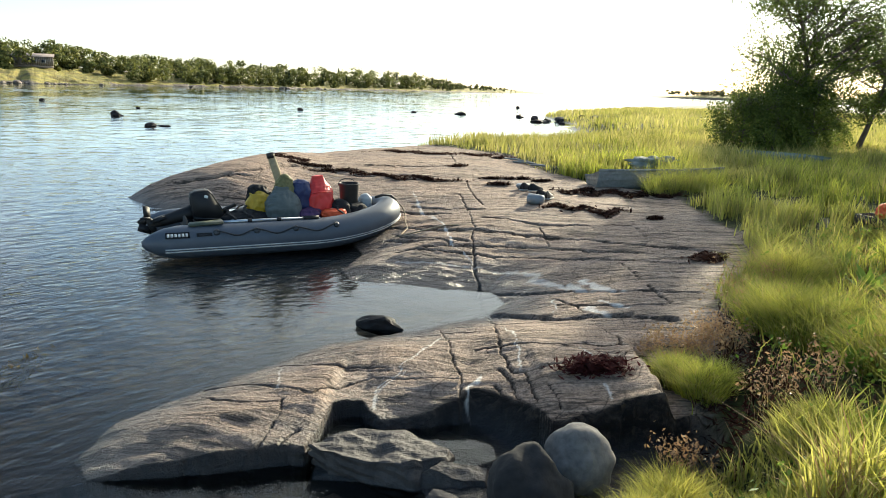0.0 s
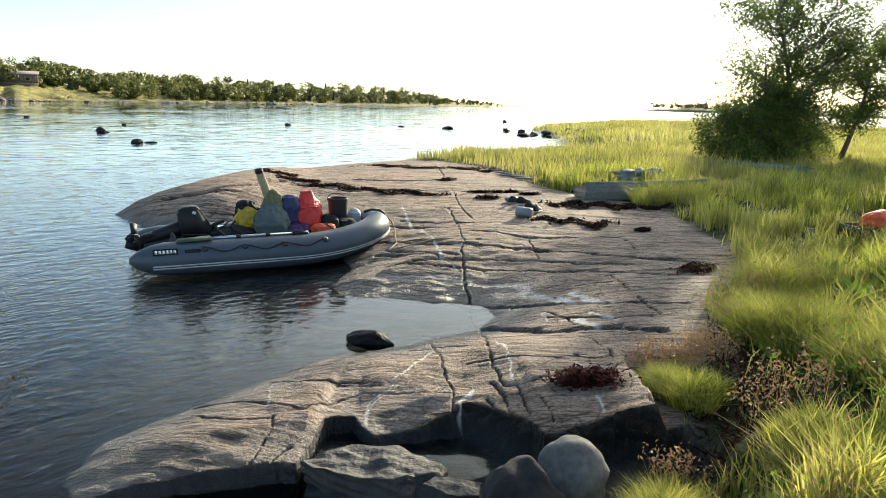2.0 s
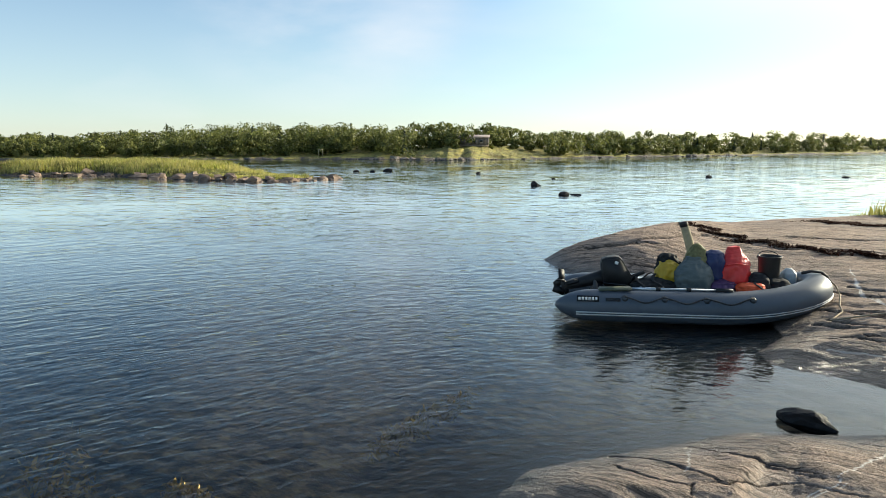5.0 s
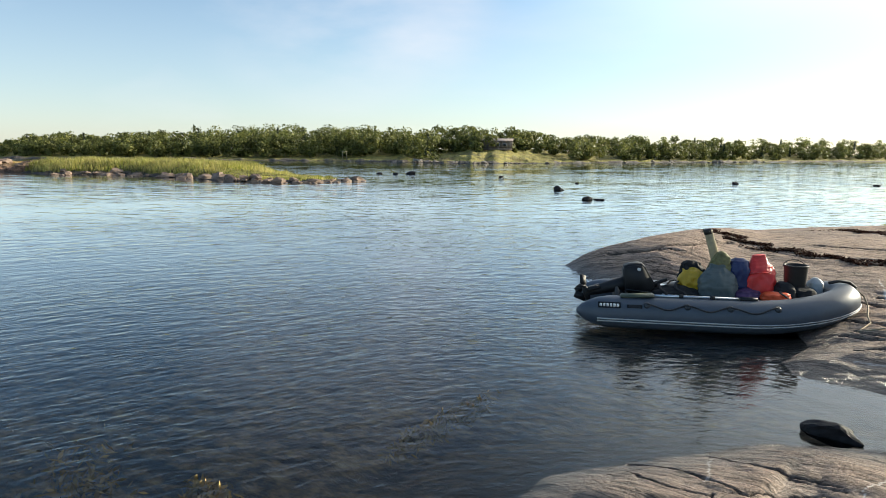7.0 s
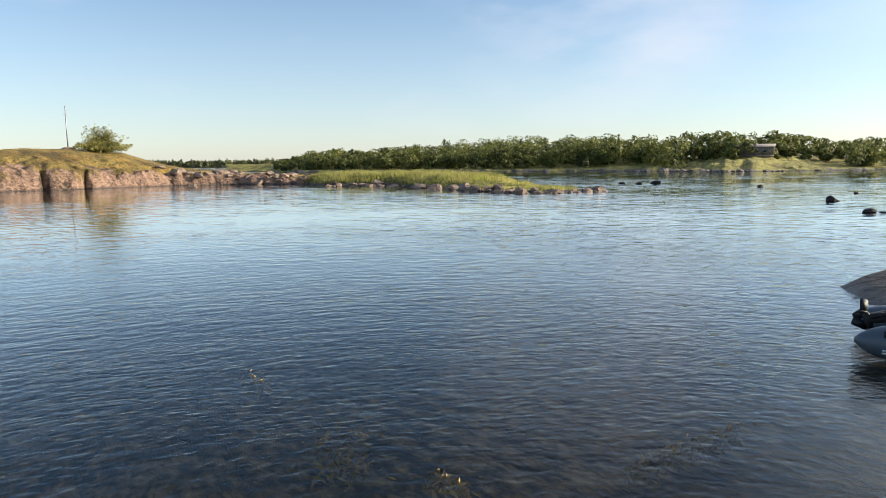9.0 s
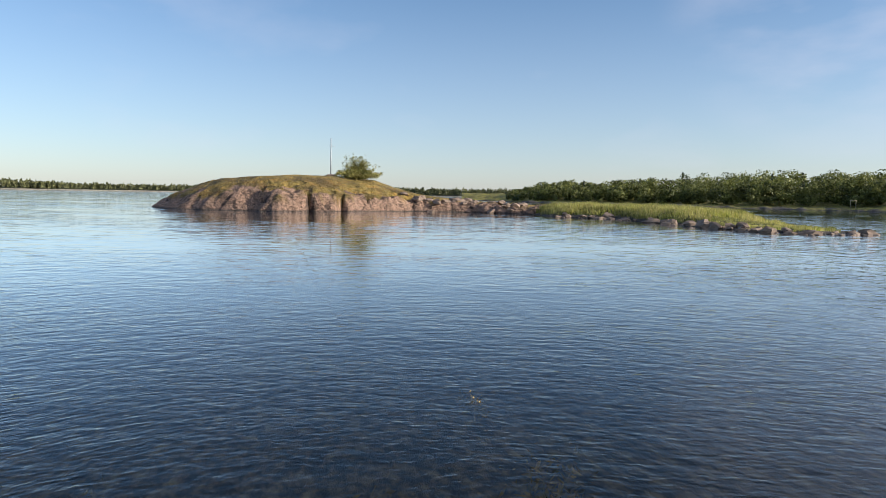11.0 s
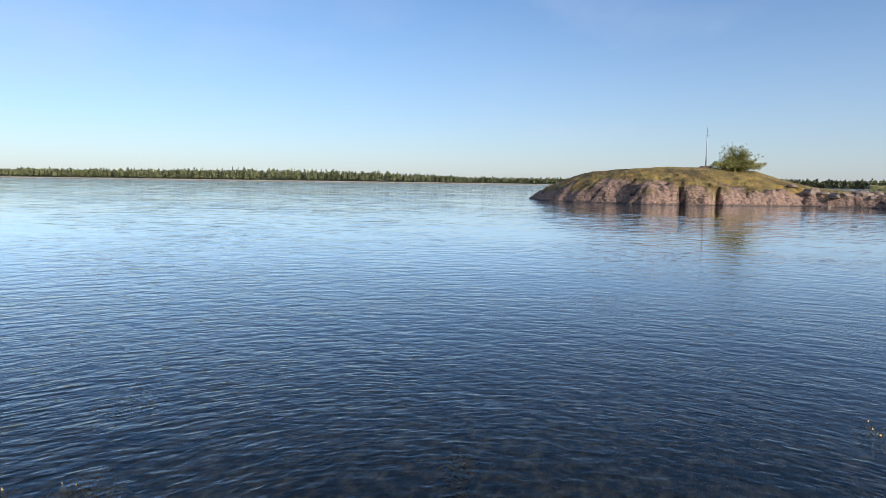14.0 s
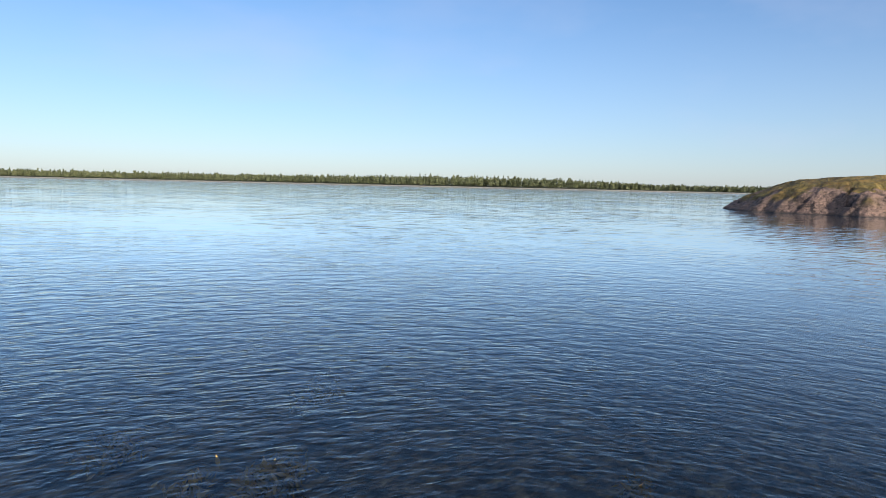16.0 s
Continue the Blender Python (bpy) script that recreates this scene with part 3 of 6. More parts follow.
# grooves and pale veins: points along them, half width
CRACKS = [
    ([(0.47, 8.19), (0.52, 7.80), (0.54, 7.00), (0.55, 5.83), (0.53, 5.08), (0.57, 4.62), (0.65, 4.59), (0.70, 4.41), (0.73, 4.21)], 0.013),
    ([(0.50, 4.72), (0.54, 4.52), (0.58, 4.36), (0.62, 4.22)], 0.008),
    ([(0.43, 4.47), (0.48, 4.33), (0.53, 4.20)], 0.006),
    ([(0.02, 6.03), (0.10, 5.49), (0.15, 4.81), (0.21, 4.59), (0.19, 4.37)], 0.012),
    ([(-0.85, 4.41), (-0.52, 4.72), (-0.13, 4.64), (0.18, 4.59)], 0.014),
    ([(-0.68, 5.92), (-0.17, 5.85), (0.05, 5.81), (0.39, 5.73)], 0.021),
    ([(-0.95, 4.94), (-0.67, 4.92), (-0.37, 4.83)], 0.016),
    ([(0.33, 5.15), (0.69, 5.12), (1.04, 4.97), (1.23, 5.08)], 0.018),
    ([(-0.02, 7.21), (0.17, 6.96)], 0.027),
    ([(0.13, 6.96), (0.46, 6.93), (0.72, 6.57), (1.13, 6.10), (1.52, 5.96), (1.78, 5.89), (2.11, 5.65)], 0.076),
    ([(0.42, 7.75), (0.82, 7.57), (1.31, 7.23), (1.74, 6.92), (2.26, 6.64), (2.66, 6.43)], 0.055),
    ([(2.25, 7.47), (2.25, 6.82), (2.26, 6.21)], 0.013),
    ([(1.26, 6.90), (1.43, 6.50), (1.44, 6.19)], 0.019),
    ([(1.45, 5.68), (1.50, 5.18), (1.48, 4.93)], 0.010),
    ([(1.22, 5.05), (1.39, 4.94), (1.63, 5.11)], 0.019),
    ([(0.77, 4.58), (0.93, 4.62), (1.02, 4.57)], 0.016),
    ([(0.82, 4.36), (0.86, 4.22), (0.86, 4.09)], 0.004),
    ([(1.30, 4.05), (1.31, 3.92)], 0.006),
    ([(1.31, 4.54), (1.66, 5.01), (1.72, 4.92)], 0.012),
    ([(0.77, 4.00), (0.93, 4.02), (1.14, 3.98)], 0.012),
    ([(0.11, 19.11), (0.32, 16.05)], 0.023),
    ([(0.47, 13.85), (0.52, 12.62), (0.60, 11.66), (0.72, 11.13)], 0.016),
    ([(0.34, 12.08), (0.44, 10.89), (0.51, 9.63), (0.46, 9.23), (0.47, 8.75), (0.48, 8.22), (0.51, 7.81), (0.54, 6.91)], 0.016),
    ([(-0.12, 10.98), (0.03, 10.26)], 0.009),
    ([(-0.70, 10.26), (-0.01, 9.69), (0.63, 9.37), (1.44, 9.15), (2.20, 8.85), (2.84, 8.37), (3.45, 8.10)], 0.077),
    ([(-0.20, 8.85), (0.61, 8.88), (1.39, 8.77), (2.10, 8.43), (2.68, 8.10)], 0.050),
    ([(-0.60, 8.85), (0.59, 8.58), (1.35, 8.44), (2.35, 7.92), (2.95, 7.61)], 0.031),
    ([(-0.98, 13.96), (-0.05, 13.76), (1.46, 13.63), (2.04, 13.45)], 0.100),
    ([(0.67, 10.12), (1.51, 9.65), (2.78, 9.55)], 0.045),
    ([(2.23, 7.90), (2.27, 7.38), (2.27, 6.71), (2.27, 6.17)], 0.010),
    ([(2.84, 9.44), (2.82, 8.94), (2.75, 8.32)], 0.012),
    ([(1.45, 9.56), (1.48, 9.16), (1.51, 8.79)], 0.012),
    ([(-0.48, 11.37), (0.08, 10.98), (0.70, 10.79)], 0.054),
    ([(-0.66, 9.78), (0.04, 9.14), (0.37, 9.03)], 0.036),
    ([(1.28, 6.61), (1.76, 6.27), (2.16, 6.16)], 0.038),
    ([(-1.12, 3.73), (-1.08, 3.88), (-1.05, 4.09), (-1.07, 4.31)], 0.006),
    ([(-1.83, 4.83), (-1.41, 4.70), (-0.87, 4.36), (-0.62, 4.65)], 0.015),
    ([(-1.30, 5.22), (-0.85, 4.92), (-0.35, 4.78)], 0.016),
    ([(-1.73, 4.50), (-1.38, 4.27), (-1.07, 4.28)], 0.009),
    ([(-0.82, 3.79), (-0.77, 3.94), (-0.73, 4.08)], 0.008),
    ([(-0.98, 3.82), (-0.90, 3.99)], 0.004),
    ([(-2.60, 14.29), (-1.62, 13.64), (-0.76, 13.90), (0.18, 13.67)], 0.100),
    ([(-4.43, 13.06), (-3.76, 13.67), (-3.25, 14.49)], 0.100),
    ([(-5.48, 13.16), (-4.59, 13.05), (-3.84, 13.11)], 0.087),
    ([(-0.69, 11.08), (0.16, 10.56)], 0.076),
    ([(-1.75, 15.25), (-0.84, 15.17), (0.19, 15.40)], 0.100),
    ([(-4.02, 12.09), (-3.99, 12.35), (-3.91, 12.52)], 0.033),
    ([(-0.80, 9.67), (-0.29, 9.29), (0.15, 8.95)], 0.053),
    ([(-0.54, 10.17), (0.17, 9.77)], 0.041),
]
VEINS = [
    ([(0.04, 5.64), (-0.14, 5.03), (-0.25, 4.83), (-0.31, 4.68), (-0.41, 4.56), (-0.42, 4.33)], 0.009),
    ([(0.62, 5.76), (0.67, 5.44), (0.67, 5.04), (0.63, 4.62)], 0.012),
    ([(0.34, 4.67), (0.31, 4.53), (0.26, 4.45), (0.24, 4.36), (0.28, 4.28), (0.32, 4.17)], 0.012),
    ([(1.11, 4.94), (1.15, 4.83), (1.18, 4.72)], 0.009),
    ([(1.20, 4.26), (1.19, 4.15), (1.17, 4.05)], 0.006),
    ([(0.67, 7.86), (0.77, 8.04), (0.90, 8.12)], 0.018),
    ([(-0.53, 12.35), (-0.29, 10.91), (-0.11, 10.51), (0.08, 9.86), (0.16, 8.93), (0.36, 8.58), (0.45, 8.36)], 0.017),
    ([(0.72, 8.16), (0.91, 8.12), (1.05, 8.05), (1.24, 7.91)], 0.065),
    ([(0.91, 8.12), (0.75, 7.96), (0.69, 7.87)], 0.014),
    ([(1.14, 7.78), (1.31, 7.59), (1.44, 7.38), (1.60, 7.01)], 0.070),
    ([(1.53, 7.38), (1.61, 7.04)], 0.079),
    ([(1.66, 7.45), (1.76, 7.18), (1.88, 6.84), (1.97, 6.80)], 0.068),
    ([(1.50, 6.37), (1.56, 6.14), (1.67, 6.02)], 0.071),
    ([(1.68, 6.52), (1.87, 6.15)], 0.038),
    ([(-0.57, 8.46), (-0.18, 8.43), (0.20, 8.33), (0.58, 8.30)], 0.02),
    ([(1.25, 6.83), (1.19, 6.35)], 0.009),
    ([(-0.22, 4.77), (-0.39, 4.53), (-0.42, 4.31)], 0.009),
    ([(-1.30, 5.22), (-1.14, 4.48)], 0.005),
    ([(-0.51, 12.19), (-0.30, 10.83), (0.03, 10.09), (0.17, 8.95)], 0.018),
]


def near_height(x, y):
    """Height of the near ground, with its masks of soil, grooves and veins."""
    d = signed(x, y, WATERLINE)
    grass = signed(x, y, GRASS_EDGE)
    wob = 0.06 * fbm(x * 1.3, y * 1.3, 5, 3)
    dd = d + wob * np.clip(np.abs(d) * 2, 0.2, 1)
    land = 0.70 * (1 - np.exp(-np.maximum(dd, 0) / 1.8))
    land = land + 0.30 * (1 - np.exp(-np.maximum(dd, 0) / 0.8)) * smooth(-2.6, -4.4, x) * smooth(11.0, 12.5, y) * smooth(20, 16, y)
    far = smooth(30, 60, y)
    land = land * (1 - 0.25 * far)
    z = np.where(dd > 0, land, np.maximum(-0.30 * np.maximum(-dd, 0) ** 0.9 - 0.01, -0.42 - 0.10 * np.maximum(-dd - 2.5, 0)))
    z = np.maximum(z, -3.0)
    # foliation: thin steps along the grain of the rock
    u, v = x - 0.24 * y, y + 0.24 * x
    z = z + np.where(dd > -0.3, 1, 0.4) * (0.015 * fbm(u * 0.5, v * 0.9, 11, 4) + 0.007 * np.abs(fbm(u * 0.3, v * 5.0, 21, 3)) * smooth(0, 0.4, dd))
    z = z + 0.008 * fbm(x * 4, y * 9, 31, 4)
    z = z - 0.05 * np.exp(-(((x + 0.28) / 0.42) ** 2 + ((y - 4.3) / 0.45) ** 2))
    # broken ledge that faces the camera's bank
    yl = np.interp(x, [p[0] for p in LEDGE], [p[1] for p in LEDGE]) + 0.03 * vnoise(x * 6, x * 0 + 2.5, 41) + 0.012 * vnoise(x * 23, x * 0 + 7.5, 42)
    fade = smooth(1.95, 1.7, x) * smooth(-3.2, -2.4, x)
    z = z - 0.14 * smooth(-2.3, -0.3, x) * smooth(1.9, 0.4, x) * smooth(1.1, 0.0, np.maximum(y - yl, 0)) * smooth(3.0, 3.3, y)
    face = np.interp(x, [-0.9, 0.12, 0.26, 0.62, 0.76], [0.05, 0.05, 0.2, 0.2, 0.05])
    below = smooth(0.0, 1.0, (yl - y) / face) * (1 - smooth(0.25, 1.5, yl - 0.35 - y)) * fade
    floor = np.interp(x, [-0.84, -0.74], [-0.22, 0.03]) + 0.02 * fbm(x * 4, y * 4, 51, 3) + 0.1 * smooth(0.45, 1.3, x)
    floor = floor - 0.2 * smooth(3.72, 3.5, y) * smooth(0.1, -0.3, x)
    z = z * (1 - below) + np.minimum(z, floor) * below
    # gully between the slab's corner and the turf, and the bank under the walker
    z = z - 0.22 * smooth(1.5, 1.62, x + 0.03 * vnoise(y * 8, y * 0, 99)) * smooth(2.3, 1.95, x) * smooth(3.5, 3.8, y) * smooth(5.4, 4.7, y)
    z = z + 0.52 * np.exp(-((x - 0.35) ** 2 + (y + 0.1) ** 2) / 1.5) * (dd > 0)
    # soil bank and meadow
    soil = smooth(-0.05, 0.15, grass + 0.12 * fbm(x * 2, y * 2, 61, 3)) * (dd > 0.02)
    bank = 0.30 * smooth(0.2, 3.0, grass) * (1 - 0.8 * far) * (1 - 0.75 * smooth(6, 13, y)) + 0.05 * fbm(x * 1.4, y * 1.4, 71, 3)
    z = z + np.where(grass > 0, bank, 0) * smooth(0, 1.5, d)
    z = z + 0.9 * smooth(25, 120, x) * (d > 0)
    crack = np.zeros(x.shape)
    for pts, w in CRACKS:
        x0, x1 = min(p[0] for p in pts) - 0.4, max(p[0] for p in pts) + 0.4
        y0, y1 = min(p[1] for p in pts) - 0.4, max(p[1] for p in pts) + 0.4
        m = (x > x0) & (x < x1) & (y > y0) & (y < y1)
        xx, yy = x[m], y[m]
        jag = min(0.014 + 0.2 * w, 0.03)
        c = line_distance(xx + jag * (vnoise(xx * 7, yy * 7, 81) + 0.6 * vnoise(xx * 23, yy * 23, 84)), yy + jag * (vnoise(xx * 7, yy * 7, 82) + 0.6 * vnoise(xx * 23, yy * 23, 85)), pts)
        ww = max(w if w > 0.07 and pts[0][1] < 7 else 0.6 * w, 0.0075) * (0.95 + 0.6 * vnoise(xx * 2.2, yy * 2.2, 83) + 0.35 * vnoise(xx * 9, yy * 9, 86))
        g = np.clip(1.35 - c / np.maximum(ww, 0.005), 0, 1)
        crack[m] = np.maximum(crack[m], g)
        z[m] -= (0.12 if w > 0.07 and pts[0][1] < 7 else min(0.07, 0.015 + 0.8 * w)) * g
    vein = np.zeros(x.shape)
    for pts, w in VEINS:
        m = (x > min(p[0] for p in pts) - 0.3) & (x < max(p[0] for p in pts) + 0.3) & (y > min(p[1] for p in pts) - 0.3) & (y < max(p[1] for p in pts) + 0.3)
        xx, yy = x[m], y[m]
        c = line_distance(xx + 0.02 * vnoise(xx * 8, yy * 8, 91) + 0.012 * vnoise(xx * 27, yy * 27, 94), yy + 0.02 * vnoise(xx * 8, yy * 8, 92) + 0.012 * vnoise(xx * 27, yy * 27, 95), pts)
        ww = max(0.75 * w, 0.009) * (0.85 + 0.7 * vnoise(xx * 4, yy * 4, 93) + 0.5 * vnoise(xx * 19, yy * 19, 96))
        vein[m] = np.maximum(vein[m], np.clip(1.4 - c / np.maximum(ww, 0.003), 0, 1))
    # black film on the damp face and foot of the ledge, shade painted in with it
    algae_shade = np.clip(smooth(-0.06, 0.02, yl - y + 0.03 * vnoise(x * 7, y * 7, 97)) * smooth(2.6, 3.0, y) * smooth(1.9, 1.65, x) * smooth(-2.4, -2.0, x), 0, 1)
    # where shade is put into the near slab's colour, ragged at the edges
    slab_shade = smooth(6.5, 5.7, y - 0.12 * x + 0.25 * fbm(x * 1.2, y * 1.2, 98, 3)) * smooth(0.95, 0.2, x - 0.5 + 0.4 * fbm(x * 1.5, y * 1.5, 96, 3))
    return z, soil, crack * (soil < 0.5), vein * (soil < 0.5) * (1 - below), algae_shade * (soil < 0.6), slab_shade


def graded(start, stop, step):
    out = [start]
    while out[-1] < stop:
        out.append(out[-1] + step(out[-1]))
    return np.array(out)


XS = graded(-245, 245, lambda v: 0.0115 if -2.3 < v < 2.0 else 0.0115 + 0.035 * max(-2.3 - v, v - 2.0))
YS = graded(-60, 265, lambda v: (0.0115 if 3.3 < v < 6.3 else max(0.013, (0.0022 if v < 14 else 0.0042) * v)) if 2.4 < v < 32 else (0.2 + 0.06 * abs(v - 2.4) if v < 2.4 else 0.022 * v))
gx, gy = np.meshgrid(XS, YS)
GZ, soil, crack, vein, algae_shade, slab_shade = near_height(gx, gy)
ground = sheet("ground", XS, YS, GZ, MAT_GROUND, (("soil", soil), ("crack", crack), ("vein", vein), ("algae_shade", algae_shade), ("slab_shade", slab_shade)))
tagged(ground, "pink-grey cracked gneiss shore with grassy bank and shallow sea floor", "ground", kind="structure")


def ground_z(x, y):
    return float(near_height(np.array([[float(x)]]), np.array([[float(y)]]))[0][0, 0])


# ---- water ----
ring = [(4600 * math.cos(a), 4600 * math.sin(a), 0.0) for a in (2 * math.pi * k / 96 for k in range(96))]
water = new("water", bpy.data.meshes.new("water"))
water.data.from_pydata(ring, [], [list(range(96))])
water.data.materials.append(MAT_WATER)
tagged(water, "calm blue sea with fine ripples mirroring the evening sky", "sea", kind="structure")
seabed = new("seabed", bpy.data.meshes.new("seabed"))
seabed.data.from_pydata([(x, y, -3.1) for x, y, z in ring], [], [list(range(96))])
seabed.data.materials.append(MAT_GROUND)
for key in ("soil", "crack", "vein", "algae_shade", "slab_shade"):
    seabed.data.attributes.new(key, "FLOAT", "POINT")
tagged(seabed, "dark weedy sea floor under deep water", "seabed", kind="structure")


# ---- islet, spit and farther shores ----
def polar(az, dist):
    return (-math.sin(radians(az)) * dist, math.cos(radians(az)) * dist)


ISLET = [polar(*p) for p in ((99.0, 104), (98.3, 95), (97, 91), (94.5, 88), (89.4, 84), (84, 87), (78, 93), (74, 94), (71, 92), (67, 90), (64, 86), (62, 96), (64, 106), (70, 112), (76, 128), (82, 140), (90, 142), (97, 126))]


def islet_height(x, y):
    az, dist = np.degrees(np.arctan2(-x, y)), np.hypot(x, y)
    d = signed(x, y, ISLET) + 0.8 * fbm(x * 0.16, y * 0.16, 101, 4)
    # jointed blocks standing out by different amounts
    skew = y + 0.45 * (dist - 85) + 0.9 * vnoise(x * 0.5, y * 0.5, 105)
    tier = np.floor(np.clip(d, -2, 20) / 1.5 + 0.35 * vnoise(skew * 0.8, d * 0.5, 106))
    bluff = np.interp(az, [70, 76, 91, 95], [1.0, 1.0, 0.8, 0.15])
    d = d + bluff * (0.3 * (lattice(np.floor(skew / 3.7), tier, 107) - 0.5) + 0.16 * (lattice(np.floor(skew / 1.3), tier, 108) - 0.5)) * smooth(6, 3, d)
    crest = np.interp(az, [61, 73, 77, 79.8, 81.5, 84.9, 88.2, 93.8, 97.4, 99.5], [1.2, 1.7, 2.2, 3.4, 4.6, 4.95, 4.8, 4.2, 3.1, 1.6])
    cliff = np.interp(az, [61, 73, 77, 80, 84, 90, 94, 98], [0.5, 1.0, 1.5, 1.8, 2.0, 2.3, 2.0, 1.2])
    wide = np.interp(az, [78, 88, 93, 98], [0.9, 1.3, 2.4, 2.4])
    slope = np.clip(d / wide, 0, 1)
    z = np.where(d > 0, cliff * slope ** 0.8 + (crest - cliff) * smooth(0.2, np.interp(az, [84, 94], [16, 9]), d) ** 0.8, -0.5 * np.maximum(-d, 0) ** 0.8)
    rough = smooth(13, 2, d) * np.interp(az, [72, 80, 90, 95], [1.0, 0.9, 0.8, 0.4])
    z = z + np.where(d > 0.1, rough * (0.3 * fbm(x * 0.4, y * 0.4, 111, 4) + 0.5 * (0.3 - np.abs(fbm(x * 0.6 + 0.5 * y, y * 0.6 - 0.3 * x, 121, 4)))) + 0.1 * fbm(x * 0.6, y * 0.6, 125, 3), 0)
    open_cleft = np.zeros(x.shape)
    for a, w, deep, back in ((90.6, 0.26, 0.8, 7.0), (86.85, 0.28, 2.3, 2.4), (84.15, 0.33, 2.3, 2.4), (81.95, 0.12, 1.1, 3.0), (77.25, 0.13, 1.3, 2.5)):
        bend = (az + 0.12 * vnoise(dist * 0.9, az * 2, 131) - a) / (w * (1.5 - 0.85 * np.clip(d, 0, 1.6)))
        g = np.exp(-(np.abs(bend) ** 4)) * smooth(back, back * 0.75, d)
        open_cleft = np.maximum(open_cleft, g)
        z = np.where(d > 0, np.maximum(z - deep * g, np.minimum(z, -0.15 if deep > 2 else 1.0)), z)
    soil = smooth(1.0, 2.6, d - 0.45 * wide + 2.6 * fbm(x * 0.45, y * 0.45, 141, 4)) * smooth(0.9, 1.7, z + 0.5 * smooth(80, 72, az)) * (1 - open_cleft)
    return z, soil


xs, ys = np.concatenate([np.arange(-150, -104, 0.6), np.arange(-104, -70, 0.17)]), np.arange(-27, 58, 0.2)
z, soil = islet_height(*np.meshgrid(xs, ys))
tagged(sheet("islet", xs, ys, z, MAT_ISLET, (("soil", soil),)), "low rounded rocky islet with mossy yellow-green top", "islet", kind="structure")

SPIT = [(-86, 33), (-74.5, 31.2), (-69, 35.6), (-60, 35.8), (-51, 34.6), (-44, 34.8), (-39.8, 36.2), (-39.5, 40), (-41, 44.2), (-48, 47.5), (-58, 50), (-72, 53), (-84, 52), (-92, 44)]


def spit_height(x, y):
    d = signed(x, y, SPIT) - 0.9 + 0.5 * fbm(x * 0.3, y * 0.3, 151, 4)
    high = 0.25 + 0.75 * smooth(-48, -60, x)
    z = np.where(d > 0, high * smooth(0, 4, d) + 0.06, -0.35 * np.maximum(-d, 0) ** 0.8) + np.where(d > 0.2, 0.1 * fbm(x * 0.8, y * 0.8, 161, 4), 0)
    return z, smooth(0.4, 1.6, d + 0.5 * fbm(x * 0.9, y * 0.9, 171, 3))


xs, ys = np.arange(-100, -33, 0.3), np.arange(26, 60, 0.3)
z, soil = spit_height(*np.meshgrid(xs, ys))
tagged(sheet("spit", xs, ys, z, MAT_SPIT, (("soil", soil),)), "low grassy spit with a stony edge in the bay", "spit", kind="structure")


def ring_shore(name, mat, edge, az0, az1, step, depth, rise, label, seed):
    """A shore seen across the water: waterline distance by bearing, rising inland."""
    az = np.arange(az0, az1, step)
    inland = np.concatenate([np.linspace(-6, 12, 19), np.linspace(14, depth, 14)])
    a, t = np.meshgrid(az, inland)
    dist = np.interp(a, [e[0] for e in edge], [e[1] for e in edge])
    x, y = -np.sin(np.radians(a)) * (dist + t), np.cos(np.radians(a)) * (dist + t)
    t2 = t + 2.5 * fbm(a * 1.1, a * 0 + seed, seed, 4)
    z, soil = rise(a, t2, x, y)
    w, h = len(az), len(inland)
    i = (np.arange(h - 1)[:, None] * w + np.arange(w - 1)[None]).ravel()
    me = mesh_np(name, np.stack([x, y, z], -1).reshape(-1, 3), np.stack([i, i + 1, i + 1 + w, i + w], -1), mat, True)
    s = me.attributes.new("soil", "FLOAT", "POINT")
    s.data.foreach_set("value", soil.astype(np.float32).ravel())
    tagged(new(name, me), label, "shore", kind="structure")


SHORE = [(-9, 1000), (-7.5, 800), (-5, 585), (0, 430), (4, 356), (9, 300), (13, 254), (18, 226), (22, 204), (26, 186), (29, 174), (31, 168), (33, 165), (35, 172), (37, 181), (44, 205), (55, 222), (62, 232), (68, 262), (71, 290), (74, 330)]


def shore_rise(a, t, x, y):
    knoll = 1.7 * np.exp(-(((a - 31) / 3.4) ** 2)) * smooth(2, 22, t) + 0.5 * np.exp(-(((a - 41) / 2.5) ** 2)) * smooth(3, 16, t)
    z = np.where(t > 0, 0.4 * smooth(0, 3, t) + 1.5 * smooth(5, 40, t) + 1.6 * smooth(30, 62, t), -0.3 * np.abs(t)) + knoll
    z = z * smooth(-9, -4, a) + np.where(t > 0.5, 0.35 * fbm(x * 0.35, y * 0.35, 201, 4), 0)
    return z, smooth(1.5, 5, t + 3.5 * fbm(x * 0.2, y * 0.2, 211, 4))


ring_shore("far_shore", MAT_SHORE, SHORE, -9, 74, 0.12, 66, shore_rise, "wooded far shore with pale rocks and grassy knoll", 3)
DISTANT = [(60, 640), (80, 760), (100, 820), (125, 760), (142, 820), (165, 900)]


def distant_rise(a, t, x, y):
    return np.where(t > 0, 1.3 * smooth(0, 9, t) + 1.6 * smooth(10, 60, t), -0.3 * np.abs(t)), smooth(9, 14, t + 3 * fbm(x * 0.05, y * 0.05, 221, 3))


ring_shore("distant_shore", MAT_DISTANT, DISTANT, 60, 170, 0.2, 70, distant_rise, "low distant shore with sandy margin and woods", 5)
